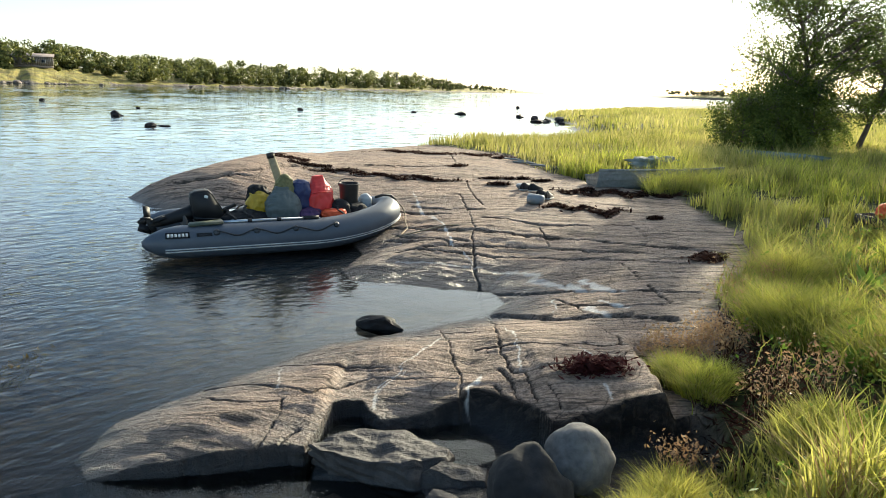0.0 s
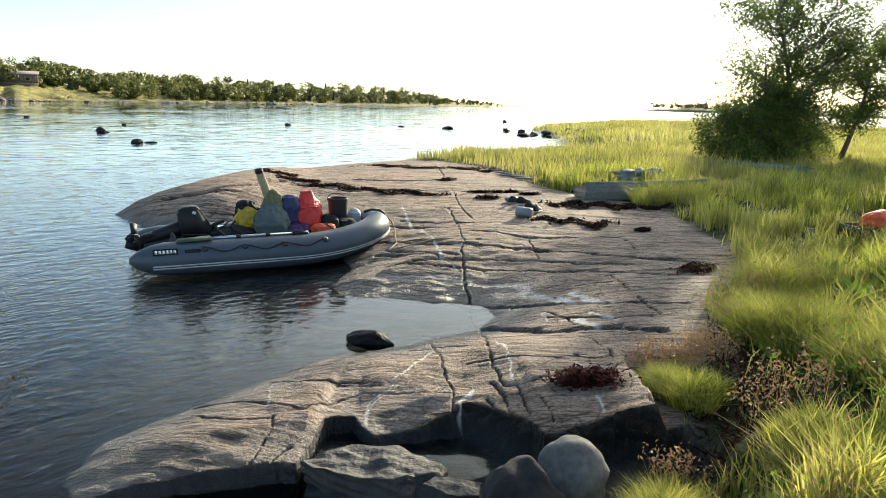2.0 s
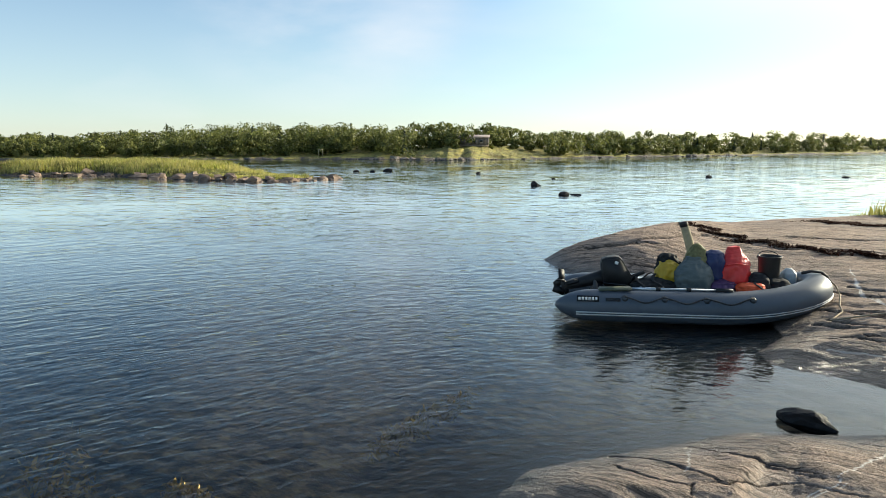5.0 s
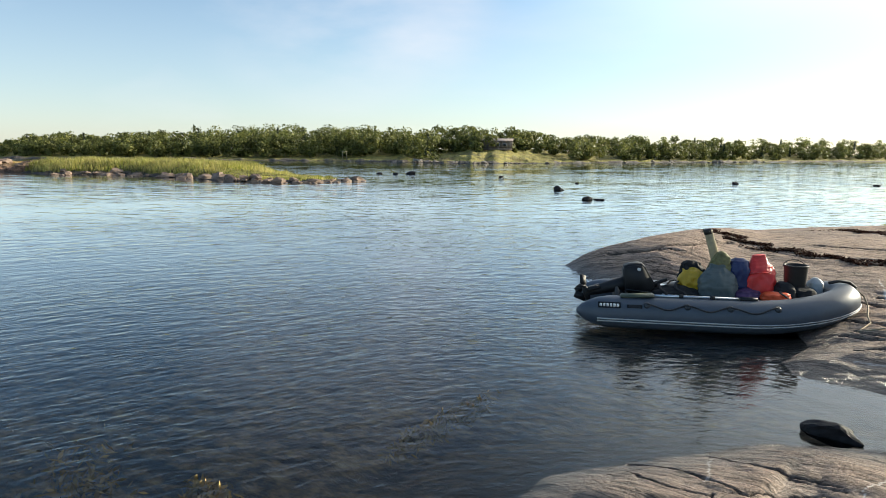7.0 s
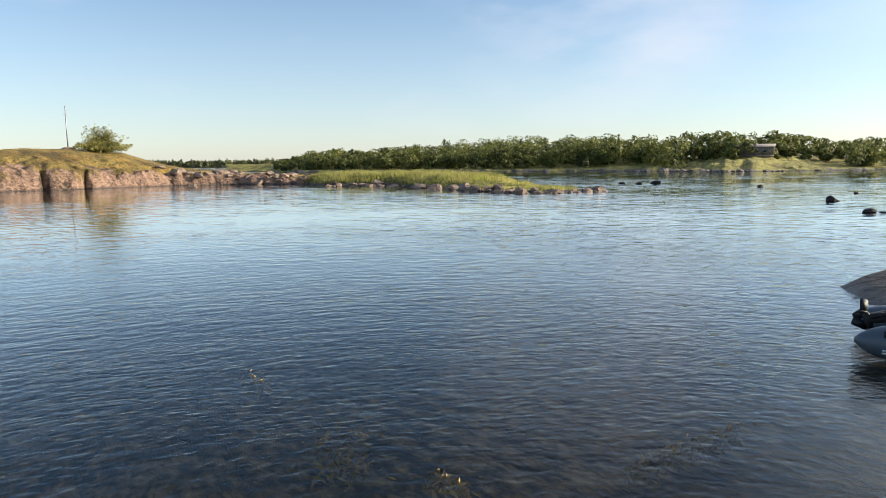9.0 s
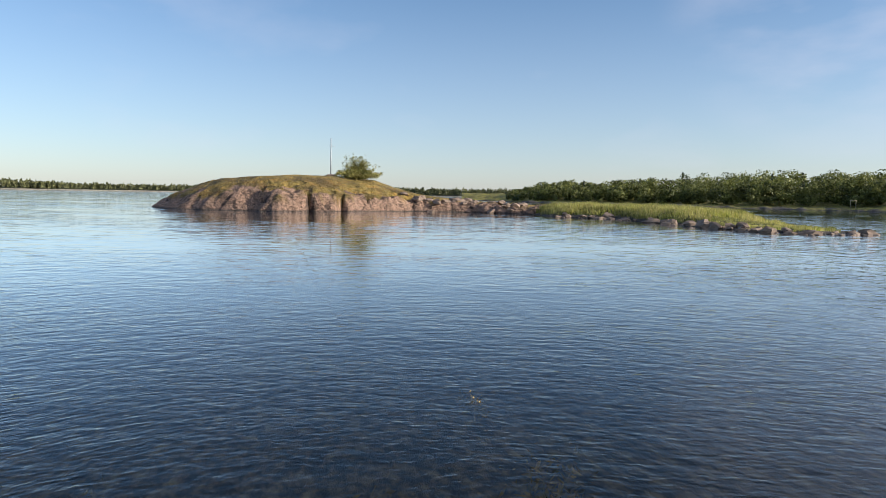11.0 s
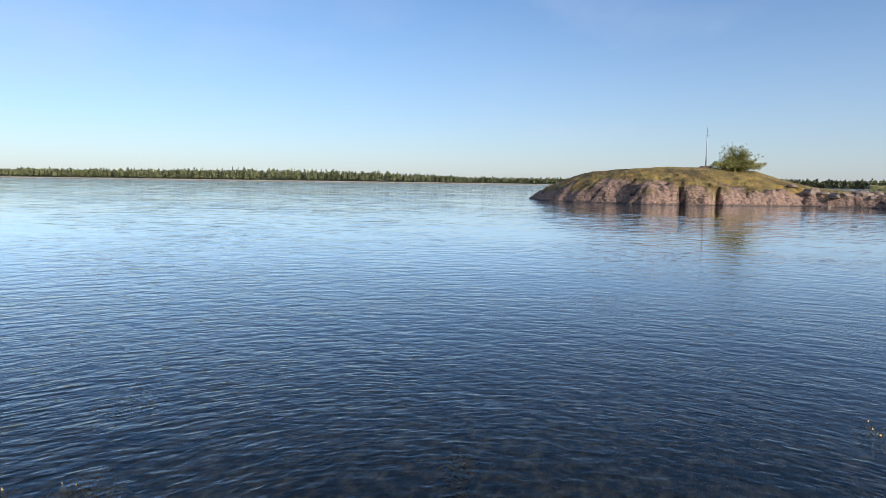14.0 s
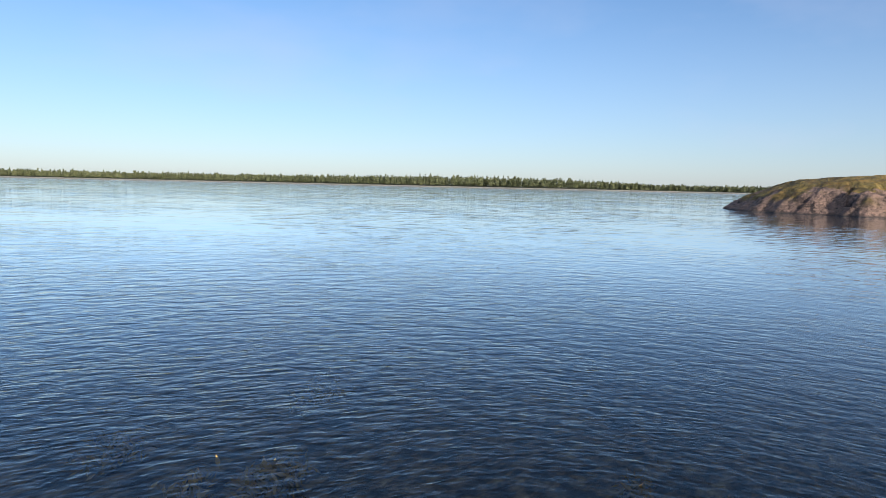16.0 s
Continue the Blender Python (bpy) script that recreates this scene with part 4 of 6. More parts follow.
ring_shore("horizon_shore", MAT_SHORE, [(-36, 900), (-26, 1000), (-21, 1150), (-15, 1400)], -36, -15, 0.2, 60, lambda a, t, x, y: ((np.where(t > 0, 3.2 * smooth(0, 8, t) + 4.5 * smooth(8, 60, t), -0.3 * np.abs(t)) * smooth(-15, -22, a)), smooth(4, 9, t)), "low distant headland on the horizon", 7)


# ---- woods on the far shores ----
def woods(name, mat, trees, per, leaf, label, seed, spiky=False):
    """Many crowns in one mesh; trees: rows of x, y, ground height, tree height, crown half width."""
    rng = np.random.default_rng(seed)
    centres, outward = [], []
    for x, y, g, h, w in trees:
        if spiky:
            t = rng.uniform(0.12, 1, per) ** 0.8
            r = w * (1.02 - t) * rng.uniform(0.3, 1, per)
            a = rng.uniform(0, 6.28, per)
            centres.append(np.stack([x + r * np.cos(a), y + r * np.sin(a), g + h * t], -1))
            outward.append(np.stack([np.cos(a), np.sin(a), 0.5 + 0 * a], -1))
        else:
            k = rng.integers(4, 7)
            for c in range(k):
                a, r = rng.uniform(0, 6.28), w * rng.uniform(0.1, 0.65)
                zc = g + h * rng.uniform(0.22, 0.82)
                rr = w * rng.uniform(0.4, 0.62)
                centres.append(shell_points(rng, per // k, (x + r * math.cos(a), y + r * math.sin(a), zc), (rr, rr, rr * rng.uniform(0.6, 0.95) * h / (2.6 * w))))
                way = centres[-1] - (x + r * math.cos(a), y + r * math.sin(a), zc)
                outward.append(way / np.linalg.norm(way, axis=1)[:, None] + (0, 0, 0.25))
    v, f = leaves(np.concatenate(centres), np.concatenate(outward), leaf, rng, 1.1)
    tagged(new(name, mesh_np(name, v, f, mat)), label, "woods", kind="stuff")


rng = np.random.default_rng(7)
broad, firs = [], []
TOPS = ([-6, -4.5, -2, 0.3, 2.5, 5, 9, 14, 20, 26.5, 29, 32.7, 37.5, 41, 47, 52, 55.6, 60, 63.4, 67, 71], [1.5, 5, 6, 7.5, 9, 9.8, 8.3, 8.2, 8.2, 8.0, 9.0, 9.6, 9.6, 10.0, 11.0, 10.2, 10.0, 8.8, 8.0, 8.4, 3])
for k in range(1700):
    a = rng.uniform(-6.5, 70)
    if rng.random() > np.interp(a, [-7, 0, 20, 70], [0.5, 0.75, 0.9, 1.0]):
        continue
    t = rng.uniform(11, 64)
    clear = 33 if 24.5 < a < 36.5 else 16 if 38 < a < 43.5 else 8
    if float(vnoise(np.array([a * 0.9]), np.array([t * 0.12]), 77)[0]) > 0.25 + 0.5 * t / 64:
        continue
    if t < clear + 3 * math.sin(a * 2.1) or (33.2 < a < 36 and t < 40):
        continue
    dist = np.interp(a, [e[0] for e in SHORE], [e[1] for e in SHORE]) + t
    x, y = polar(a, dist)
    g = float(shore_rise(np.array([a]), np.array([t]), np.array([x]), np.array([y]))[0][0])
    top = 1.26 * np.interp(a, *TOPS) * (0.62 + 0.42 * t / 64)
    h = max(1.5, (top - g) * rng.uniform(0.42, 1.2))
    if rng.random() < (0.03 if a > 20 else 0.05):
        firs.append((x, y, g, h * rng.uniform(0.85, 1.05), h * rng.uniform(0.16, 0.24)))
    else:
        broad.append((x, y, g - 0.4, h, h * rng.uniform(0.34, 0.56)))
woods("birch_woods", MAT_WOODS, broad, 250, 0.36, "mixed green birch and willow woods on the far shore", 8)
woods("conifer_woods", MAT_CONIFER, firs, 120, 0.36, "scattered dark conifers standing among the far birches", 9, True)
rows = []
for k in range(5600):
    a = rng.uniform(64, 168)
    t = rng.uniform(9, 66)
    x, y = polar(a, np.interp(a, [e[0] for e in DISTANT], [e[1] for e in DISTANT]) + t)
    h = np.interp(a, [64, 80, 98, 104, 112, 122, 131, 140, 156, 168], [8, 8, 7, 7, 11.5, 12, 9.5, 8.5, 8, 8]) * (rng.uniform(0.55, 0.9) + 0.35 * rng.random() ** 4)
    rows.append((x, y, 1.5, h, h * rng.uniform(0.18, 0.35)))
woods("distant_woods", MAT_HAZEWOOD, rows, 30, 1.0, "spiky distant conifer and birch woods along the low shore", 10, True)
rows = []
for k in range(170):
    a = rng.uniform(-30, -18)
    x, y = polar(a, np.interp(a, [-36, -26, -21, -15], [900, 1000, 1150, 1400]) + rng.uniform(12, 50))
    rows.append((x, y, 5, rng.uniform(5, 12), rng.uniform(3, 6)))
woods("headland_woods", MAT_HAZEWOOD, rows, 60, 0.9, "thin woods on the distant headland", 11)


# ---- near trees and bushes ----
def grow(rng, base, height, spread, limbs, lean=(0, 0), fork=0.35, flare=0.0):
    """Trunk and limbs as lists of points with radii, and the twig ends where leaves hang."""
    out, tips = [], []
    trunk = [Vector(base) + Vector((lean[0] * t + 0.05 * height * math.sin(3 * t + 1) * t, lean[1] * t, height * 0.8 * t)) for t in np.linspace(0, 1, 9).tolist()]
    r0 = 0.016 * height
    out.append((trunk, [r0 * (1.15 - 0.95 * t) for t in np.linspace(0, 1, 9)]))
    for k in range(limbs):
        t = fork + (1 - fork) * (k + rng.uniform(0, 0.8)) / limbs
        p = trunk[min(8, int(t * 8))]
        a = rng.uniform(0, 6.28)
        length = float(spread * rng.uniform(0.55, 1.0) * (1.25 - 0.6 * t) * (1 - flare + 2 * flare * t))
        way = Vector((math.cos(a), math.sin(a), rng.uniform(0.25, 0.9))).normalized()
        pts = [p]
        for s in range(6):
            way = (way + Vector(rng.normal(0, 0.16, 3).tolist()) + Vector((0, 0, 0.05))).normalized()
            pts.append(pts[-1] + way * length / 6)
        r1 = r0 * (1.0 - 0.75 * t) * 0.6
        out.append((pts, [r1 * (1 - 0.85 * s / 6) for s in range(7)]))
        for s in range(1, 7):
            for q in range(3):
                w2 = (way + Vector(rng.normal(0, 0.8, 3).tolist())).normalized()
                e = pts[s] + w2 * length * float(rng.uniform(0.15, 0.38))
                out.append(([pts[s], (pts[s] + e) / 2 + Vector(rng.normal(0, 0.03, 3).tolist()), e], [r1 * 0.3, r1 * 0.2, r1 * 0.08]))
                tips += [e, (pts[s] + e) / 2]
    tips += trunk[6:]
    return out, tips


def woody(name, base, height, spread, limbs, leaf_count, leaf, cloud, label, category, seed, bark=MAT_BARK, foliage=MAT_LEAF, lean=(0, 0), fork=0.35, skirt=0, flare=0.0):
    rng = np.random.default_rng(seed)
    top = thing(name, Matrix.Translation(base), label, category)
    wood, tips = grow(rng, (0, 0, -0.1), height, spread, limbs, lean, fork, flare)
    whole = bmesh.new()
    for pts, radii in wood:
        b = tube(pts, [max(r, 0.006) for r in radii], 6)
        me = bpy.data.meshes.new("limb")
        b.to_mesh(me)
        b.free()
        whole.from_mesh(me)
        bpy.data.meshes.remove(me)
    part("trunk", whole, bark, top)
    tips = np.array([tuple(t) for t in tips])
    pick = tips[rng.integers(0, len(tips), leaf_count)] + rng.normal(0, cloud, (leaf_count, 3))
    if skirt:
        low = shell_points(rng, skirt, (0, 0, height * 0.35), (spread, spread, height * 0.42))
        bumps = 1 + 0.3 * np.sin(low[:, :1] * 3.1 + low[:, 2:] * 2.3) + 0.25 * np.sin(low[:, 1:2] * 4.2 - low[:, 2:] * 3)
        low[:, :2] *= bumps
        pick = np.concatenate([pick, low[low[:, 2] > 0.05]])
    v, f = leaves(pick, 0.4, leaf, rng)
    part_np("crown", v, f, foliage, top)
    return top


def on_ground(x, y):
    return (x, y, ground_z(x, y))


woody("birch_tree", on_ground(12.3, 22.6), 7.0, 3.6, 42, 18000, 0.036, 0.11, "gnarled dark birch with an open airy crown above a thicket", "tree", 21, lean=(-1.0, 0.2), fork=0.38, flare=0.1)
woody("birch_tree", on_ground(14.3, 23.2), 5.2, 2.3, 26, 17000, 0.036, 0.15, "tall slender birch standing in the thicket", "tree", 22, lean=(0.9, 0.0), fork=0.34)
for x, y, h, s, seed in ((9.3, 21.0, 2.3, 1.2, 31), (10.5, 21.4, 2.8, 1.35, 32), (11.9, 21.9, 3.0, 1.35, 33), (11.2, 22.8, 4.6, 1.5, 34), (12.4, 23.4, 3.3, 1.3, 36), (14.6, 26.5, 1.5, 1.3, 37)):
    woody("willow_bush", on_ground(x, y), h, s, 12, 4200, 0.03, 0.2, "dense dark green willow bush in tall grass", "bush", seed, skirt=5200, fork=0.1)
MAT_BUSH = leafy("bush_leaves", ((0.12, 0.12, 0.03), (0.24, 0.23, 0.06), (0.36, 0.31, 0.1)), 0.4)
bx, by = polar(82.9, 104)
woody("islet_bush", (bx, by, float(islet_height(np.array([bx]), np.array([by]))[0][0])), 2.0, 3.0, 16, 3000, 0.10, 0.3, "lone rounded birch bush on the islet top", "bush", 41, foliage=MAT_BUSH, skirt=3600, fork=0.1)


# ---- grass ----
def blades(xs, ys, zs, heights, widths, rng, lean=0.35):
    """Bent three-triangle blades."""
    n = len(xs)
    a, b = rng.uniform(0, 6.28, n), rng.uniform(0, 6.28, n)
    base = np.stack([xs, ys, zs - 0.02], -1)
    side = np.stack([np.cos(a), np.sin(a), 0 * a], -1) * (widths / 2)[:, None]
    off = np.stack([np.cos(b), np.sin(b), 0 * b], -1) * (heights * rng.uniform(0.1, lean, n))[:, None]
    up = np.stack([0 * a, 0 * a, heights], -1)
    mid = base + off * 0.35 + up * 0.55
    tip = base + off * 1.4 + up * rng.uniform(0.85, 1.0, n)[:, None]
    v = np.stack([base - side, base + side, mid - side * 0.75, mid + side * 0.75, tip], 1).reshape(-1, 3)
    i = np.arange(n)[:, None] * 5
    f = np.concatenate([i + [0, 1, 3], i + [0, 3, 2], i + [2, 3, 4]])
    return v, f


def sward(name, mat, count, box, keep, height, width, label, seed, lean=0.5):
    rng = np.random.default_rng(seed)
    x, y = rng.uniform(box[0], box[1], count), rng.uniform(box[2], box[3], count)
    ok = (signed(x, y, GRASS_EDGE) > rng.normal(0.05, 0.06, count)) & (signed(x, y, WATERLINE) > 0.1)
    x, y = x[ok], y[ok]
    dens = keep(x, y)
    ok = rng.random(len(x)) < dens
    x, y = x[ok], y[ok]
    z = near_height(x[None], y[None])[0][0]
    h = height(x, y) * (0.45 + 0.5 * rng.random(len(x)) + 0.55 * rng.random(len(x)) ** 6)
    v, f = blades(x, y, z, h, width * rng.uniform(0.6, 1.4, len(x)), rng, lean)
    tagged(new(name, mesh_np(name, v, f, mat)), label, "grass", kind="stuff")


def tufts(x, y):
    bare = line_distance(x, y, [(2.45, 5.75), (2.25, 4.9), (2.05, 4.2), (1.75, 3.7)])
    return np.clip(0.30 + 2.4 * fbm(x * 2.1, y * 2.1, 301, 3), 0.015, 1) * smooth(0.1, 0.26, bare)


def tall(x, y):
    return 0.15 + 0.16 * smooth(4, 8, y) + 0.34 * np.clip(fbm(x * 1.1, y * 1.1, 311, 3), 0, 1) + 0.16 * np.clip(fbm(x * 2.1, y * 2.1, 301, 3), -0.6, 1) + 0.30 * smooth(8.5, 12, y)


sward("bank_grass", MAT_GRASS, 120000, (0.6, 7.5, 1.8, 8.0), tufts, tall, 0.0115, "lush yellow-green shore grass in tufts on the bank", 51, 0.55)
sward("dry_grass", MAT_DRY, 26000, (0.9, 7.0, 1.8, 8.0), tufts, lambda x, y: 0.9 * tall(x, y), 0.006, "dead straw-brown stems standing among the green blades", 55, 0.9)
sward("bank_grass", MAT_GRASS, 85000, (2.6, 12, 7.5, 17), tufts, lambda x, y: 0.34 + 0.2 * fbm(x * 1.3, y * 1.3, 315, 3), 0.017, "tall backlit green grass beside the rock slab", 52, 0.22)
sward("meadow_grass", MAT_REED, 80000, (-1.5, 22, 14, 34), lambda x, y: np.clip(0.75 + 0.5 * fbm(x * 0.6, y * 0.6, 321, 3), 0.2, 1), lambda x, y: 0.36 + 0.2 * fbm(x * 0.9, y * 0.9, 331, 3), 0.026, "yellowish meadow of tall shore grass", 53, 0.3)
sward("meadow_grass", MAT_REED, 60000, (0, 60, 32, 100), lambda x, y: 0 * x + 1, lambda x, y: 0.5 + 0.2 * fbm(x * 0.3, y * 0.3, 341, 2), 0.06, "yellowish meadow of tall grass running along the shore", 54, 0.3)

rng = np.random.default_rng(58)
x, y = rng.uniform(1.0, 7.5, 52000), rng.uniform(2.0, 8.5, 52000)
ok = (signed(x, y, GRASS_EDGE) > 0.08) & (rng.random(len(x)) < tufts(x + 0.4, y + 0.3))
x, y = x[ok], y[ok]
z = near_height(x[None], y[None])[0][0] + rng.random(len(x)) * (0.06 + 0.9 * tall(x, y) * rng.random(len(x)))
v, f = leaves(np.stack([x, y, z], -1), 0.9, 0.015, rng, 1.4)
tagged(new("low_herbs", mesh_np("low_herbs", v, f, MAT_HERB)), "small-leaved green herbs growing through the bank grass", "herbs", kind="stuff")
x, y = rng.normal(2.12, 0.22, 2600), rng.uniform(3.4, 5.8, 2600)
ok = signed(x, y, GRASS_EDGE) > -0.05
x, y = x[ok], y[ok]
z = near_height(x[None], y[None])[0][0] + 0.01 + 0.03 * rng.random(len(x))
v, f = leaves(np.stack([x, y, z], -1), 1.2, 0.012, rng, 3.5)
tagged(new("plant_litter", mesh_np("plant_litter", v, f, MAT_WEED)), "dead brown stalks and litter in the bare gully", "litter", kind="stuff")

rng = np.random.default_rng(61)
x, y = rng.uniform(-92, -39, 60000), rng.uniform(30, 56, 60000)
z, s = spit_height(x, y)
ok = (s > 0.5) & (signed(x, y, SPIT) > 0.7)
x, y, z = x[ok], y[ok], z[ok]
v, f = blades(x, y, z, (0.25 + 0.5 * smooth(-50, -60, x) + 0.2 * fbm(x * 0.3, y * 0.3, 351, 3)) * rng.uniform(0.4, 1.1, len(x)), np.full(len(x), 0.07), rng, 0.3)
tagged(new("spit_grass", mesh_np("spit_grass", v, f, MAT_REED)), "pale green reeds and grass covering the spit", "grass", kind="stuff")


# ---- paints, cloth, wood of the small things ----
MAT_PVC = plain("grey_pvc", (0.062, 0.077, 0.098), 0.45, grain=9, amount=0.16, bump=0.05, depth=0.004)
MAT_TRIM = plain("light_grey_trim", (0.42, 0.43, 0.43), 0.5, grain=30, amount=0.15, bump=0.05)
MAT_PALE = plain("white_print", (0.72, 0.72, 0.70), 0.5, grain=30, amount=0.08, bump=0)
MAT_DARKPVC = plain("dark_patch", (0.035, 0.04, 0.045), 0.5, grain=30, amount=0.25, bump=0.1)
MAT_BLACK = plain("black_plastic", (0.007, 0.007, 0.008), 0.62, grain=24, amount=0.35, bump=0.08)
MAT_BLACKCLOTH = plain("black_cloth", (0.009, 0.009, 0.010), 0.85, grain=60, amount=0.4, bump=0.5, depth=0.006)
MAT_ROPE = plain("dark_rope", (0.03, 0.032, 0.035), 0.85, grain=120, amount=0.5, bump=0.5)
MAT_HEMP = plain("pale_rope", (0.30, 0.24, 0.16), 0.9, grain=120, amount=0.4, bump=0.5)
MAT_ALU = plain("aluminium", (0.62, 0.63, 0.64), 0.32, 0.9, grain=40, amount=0.1, bump=0.03)
MAT_OAR = plain("olive_oar_blade", (0.07, 0.08, 0.05), 0.5, grain=20, amount=0.3)
MAT_PLY = plain("boat_plywood", (0.05, 0.045, 0.04), 0.6, grain=20, amount=0.35)
MAT_RED = plain("red_dry_bag", (0.62, 0.035, 0.03), 0.42, grain=14, amount=0.18, bump=0.25, depth=0.01)
MAT_ORANGE = plain("orange_cloth", (0.7, 0.085, 0.02), 0.6, grain=14, amount=0.2, bump=0.25, depth=0.01)
MAT_YELLOW = plain("yellow_cloth", (0.48, 0.31, 0.02), 0.55, grain=14, amount=0.25, bump=0.2, depth=0.01)
MAT_BLUE = plain("blue_bag", (0.018, 0.028, 0.10), 0.5, grain=14, amount=0.3, bump=0.25, depth=0.01)
MAT_GREYSACK = plain("grey_green_sack", (0.09, 0.11, 0.108), 0.6, grain=14, amount=0.25, bump=0.35, depth=0.012)
MAT_OLIVE = plain("olive_cloth", (0.16, 0.15, 0.06), 0.75, grain=18, amount=0.5, bump=0.3, depth=0.01)
MAT_BROWN = plain("sooty_bucket", (0.016, 0.013, 0.011), 0.6, 0.0, grain=16, amount=0.4, bump=0.2)
MAT_POST = plain("weathered_post", (0.33, 0.27, 0.16), 0.85, grain=20, amount=0.4, bump=0.5, depth=0.006)
MAT_PURPLE = plain("purple_cloth", (0.08, 0.035, 0.10), 0.7, grain=18, amount=0.25, bump=0.3)
MAT_GREYWOOD = plain("silvered_planks", (0.21, 0.21, 0.20), 0.85, grain=18, amount=0.45, bump=0.6, depth=0.008)
MAT_NET = plain("pale_net", (0.19, 0.21, 0.19), 0.85, grain=60, amount=0.5, bump=0.7, depth=0.01)
MAT_GREENBOAT = plain("faded_green_paint", (0.11, 0.15, 0.12), 0.7, grain=10, amount=0.3, bump=0.2)
MAT_JUG = plain("clouded_plastic", (0.20, 0.22, 0.23), 0.35, grain=18, amount=0.25, bump=0.1)
MAT_HUTWALL = plain("weathered_hut_boards", (0.16, 0.135, 0.115), 0.9, grain=3, amount=0.4, bump=0.4, depth=0.02)
MAT_HUTROOF = plain("faded_roofing", (0.34, 0.27, 0.235), 0.8, grain=3, amount=0.3, bump=0.3, depth=0.02)
MAT_GLASS = plain("dark_window_glass", (0.02, 0.025, 0.03), 0.08, grain=5, amount=0.2, bump=0)
MAT_STEEL = plain("painted_mast", (0.3, 0.3, 0.31), 0.5, 0.3, grain=5, amount=0.2, bump=0)
# dark stone, its colour lowered further for the shade this boulder sits in
MAT_DARKBOULDER = plain("dark_boulder_stone", (0.022, 0.021, 0.021), 0.95, grain=22, amount=0.5, bump=0.5, depth=0.01)
MAT_LOOSE = plain("loose_gneiss", (0.05, 0.042, 0.037), 0.7, grain=24, amount=0.6, bump=0.9, depth=0.02)
MAT_FARSTONE = plain("far_shore_stone", (0.24, 0.19, 0.15), 0.8, grain=4, amount=0.4, bump=0.4, depth=0.03)
MAT_KELP = leafy("golden_kelp", ((0.25, 0.16, 0.05), (0.42, 0.28, 0.09), (0.55, 0.38, 0.15)), 0.2)


# ---- inflatable boat ----
BOAT = pose(-4.09, 9.25, 0.0, 0, 0, 25)
boat = thing("inflatable_boat", BOAT, "grey inflatable boat loaded with gear, bow drawn up on rock", "boat")


def tube_line(off=0.0, rise=0.0, x0=-0.16):
    """The centre line of the side tubes from one stern cone round the bow to the other, moved outwards by off and up by rise."""
    pts = []
    for x in (x0, -0.1, 0.0, 0.12, 0.28, 0.6, 1.0, 1.4, 1.8):
        if x >= x0:
            pts.append((x, -0.65 - off, 0.23 + rise))
    for k in range(1, 13):
        a = math.pi / 2 * k / 12
        pts.append((1.95 + (1.58 + off) * math.sin(a), -(0.65 + off) * math.cos(a), 0.23 + rise + 0.2 * math.sin(a) ** 2.2))
    return pts + [(x, -y, z) for x, y, z in pts[-2::-1]]


line = tube_line()
ends = [0.035, 0.09, 0.15, 0.195, 0.225] + [0.23] * 5
radii = ends + [0.23 - 0.022 * k / 11 for k in range(11)]
part("buoyancy_tube", tube(line, radii + radii[-2::-1] if len(radii) * 2 - 1 == len(line) else [0.225] * len(line), 28), MAT_PVC, boat)
for drop, r in ((-0.055, 0.011), (-0.09, 0.011)):
    out = math.sqrt(0.23**2 - drop**2)
    stripe = [p for p in tube_line(out - 0.004, drop, 0.12)]
    part("rub_strake", tube(stripe, r, 6), MAT_TRIM, boat, "pale grey rubbing strake")
part("floor_board", block((3.0, 0.9, 0.03), (1.75, 0, 0.07), 0.008), MAT_PLY, boat)
part("transom", block((0.045, 0.95, 0.42), (0.42, 0, 0.29), 0.012), MAT_PLY, boat, "dark plywood transom")
for x in (1.15, 2.2):
    part("seat_board", block((0.22, 0.98, 0.03), (x, 0, 0.43), 0.01), MAT_ALU, boat)


def flank(x, z, side=-1, out=0.0):
    s = max(-1, min(1, (z - 0.23) / 0.23))
    c = math.sqrt(1 - s * s)
    off = 0.65 if x < 1.95 else 0.65 * math.sqrt(max(0.0, 1 - ((x - 1.95) / 1.58) ** 2))
    return Vector((x, side * (off + (0.23 + out) * c), 0.23 + (0.23 + out) * s + (0.2 * ((x - 1.95) / 1.58) ** 2.2 if x > 1.95 else 0)))


HOOKS = (0.78, 1.31, 1.86, 2.46)
for side in (-1, 1):
    for x in HOOKS:
        p = flank(x, 0.38, side, -0.008)
        n = Vector((0, side * 0.757, 0.652))
        m = Matrix.Translation(p) @ n.to_track_quat("Z", "Y").to_matrix().to_4x4()
        bm = bmesh.new()
        bmesh.ops.create_cone(bm, cap_ends=True, segments=16, radius1=0.055, radius2=0.03, depth=0.03, matrix=m @ Matrix.Translation((0, 0, 0.012)))
        part("rope_patch", bm, MAT_DARKPVC, boat)
    for a, b in zip(HOOKS, HOOKS[1:]):
        pts = [flank(a + (b - a) * t, 0.385 - 0.05 * math.sin(math.pi * t) + 0.01 * math.sin(9 * t), side, 0.018) for t in np.linspace(0, 1, 13)]
        part("grab_rope", tube(pts, 0.011, 6), MAT_ROPE, boat)
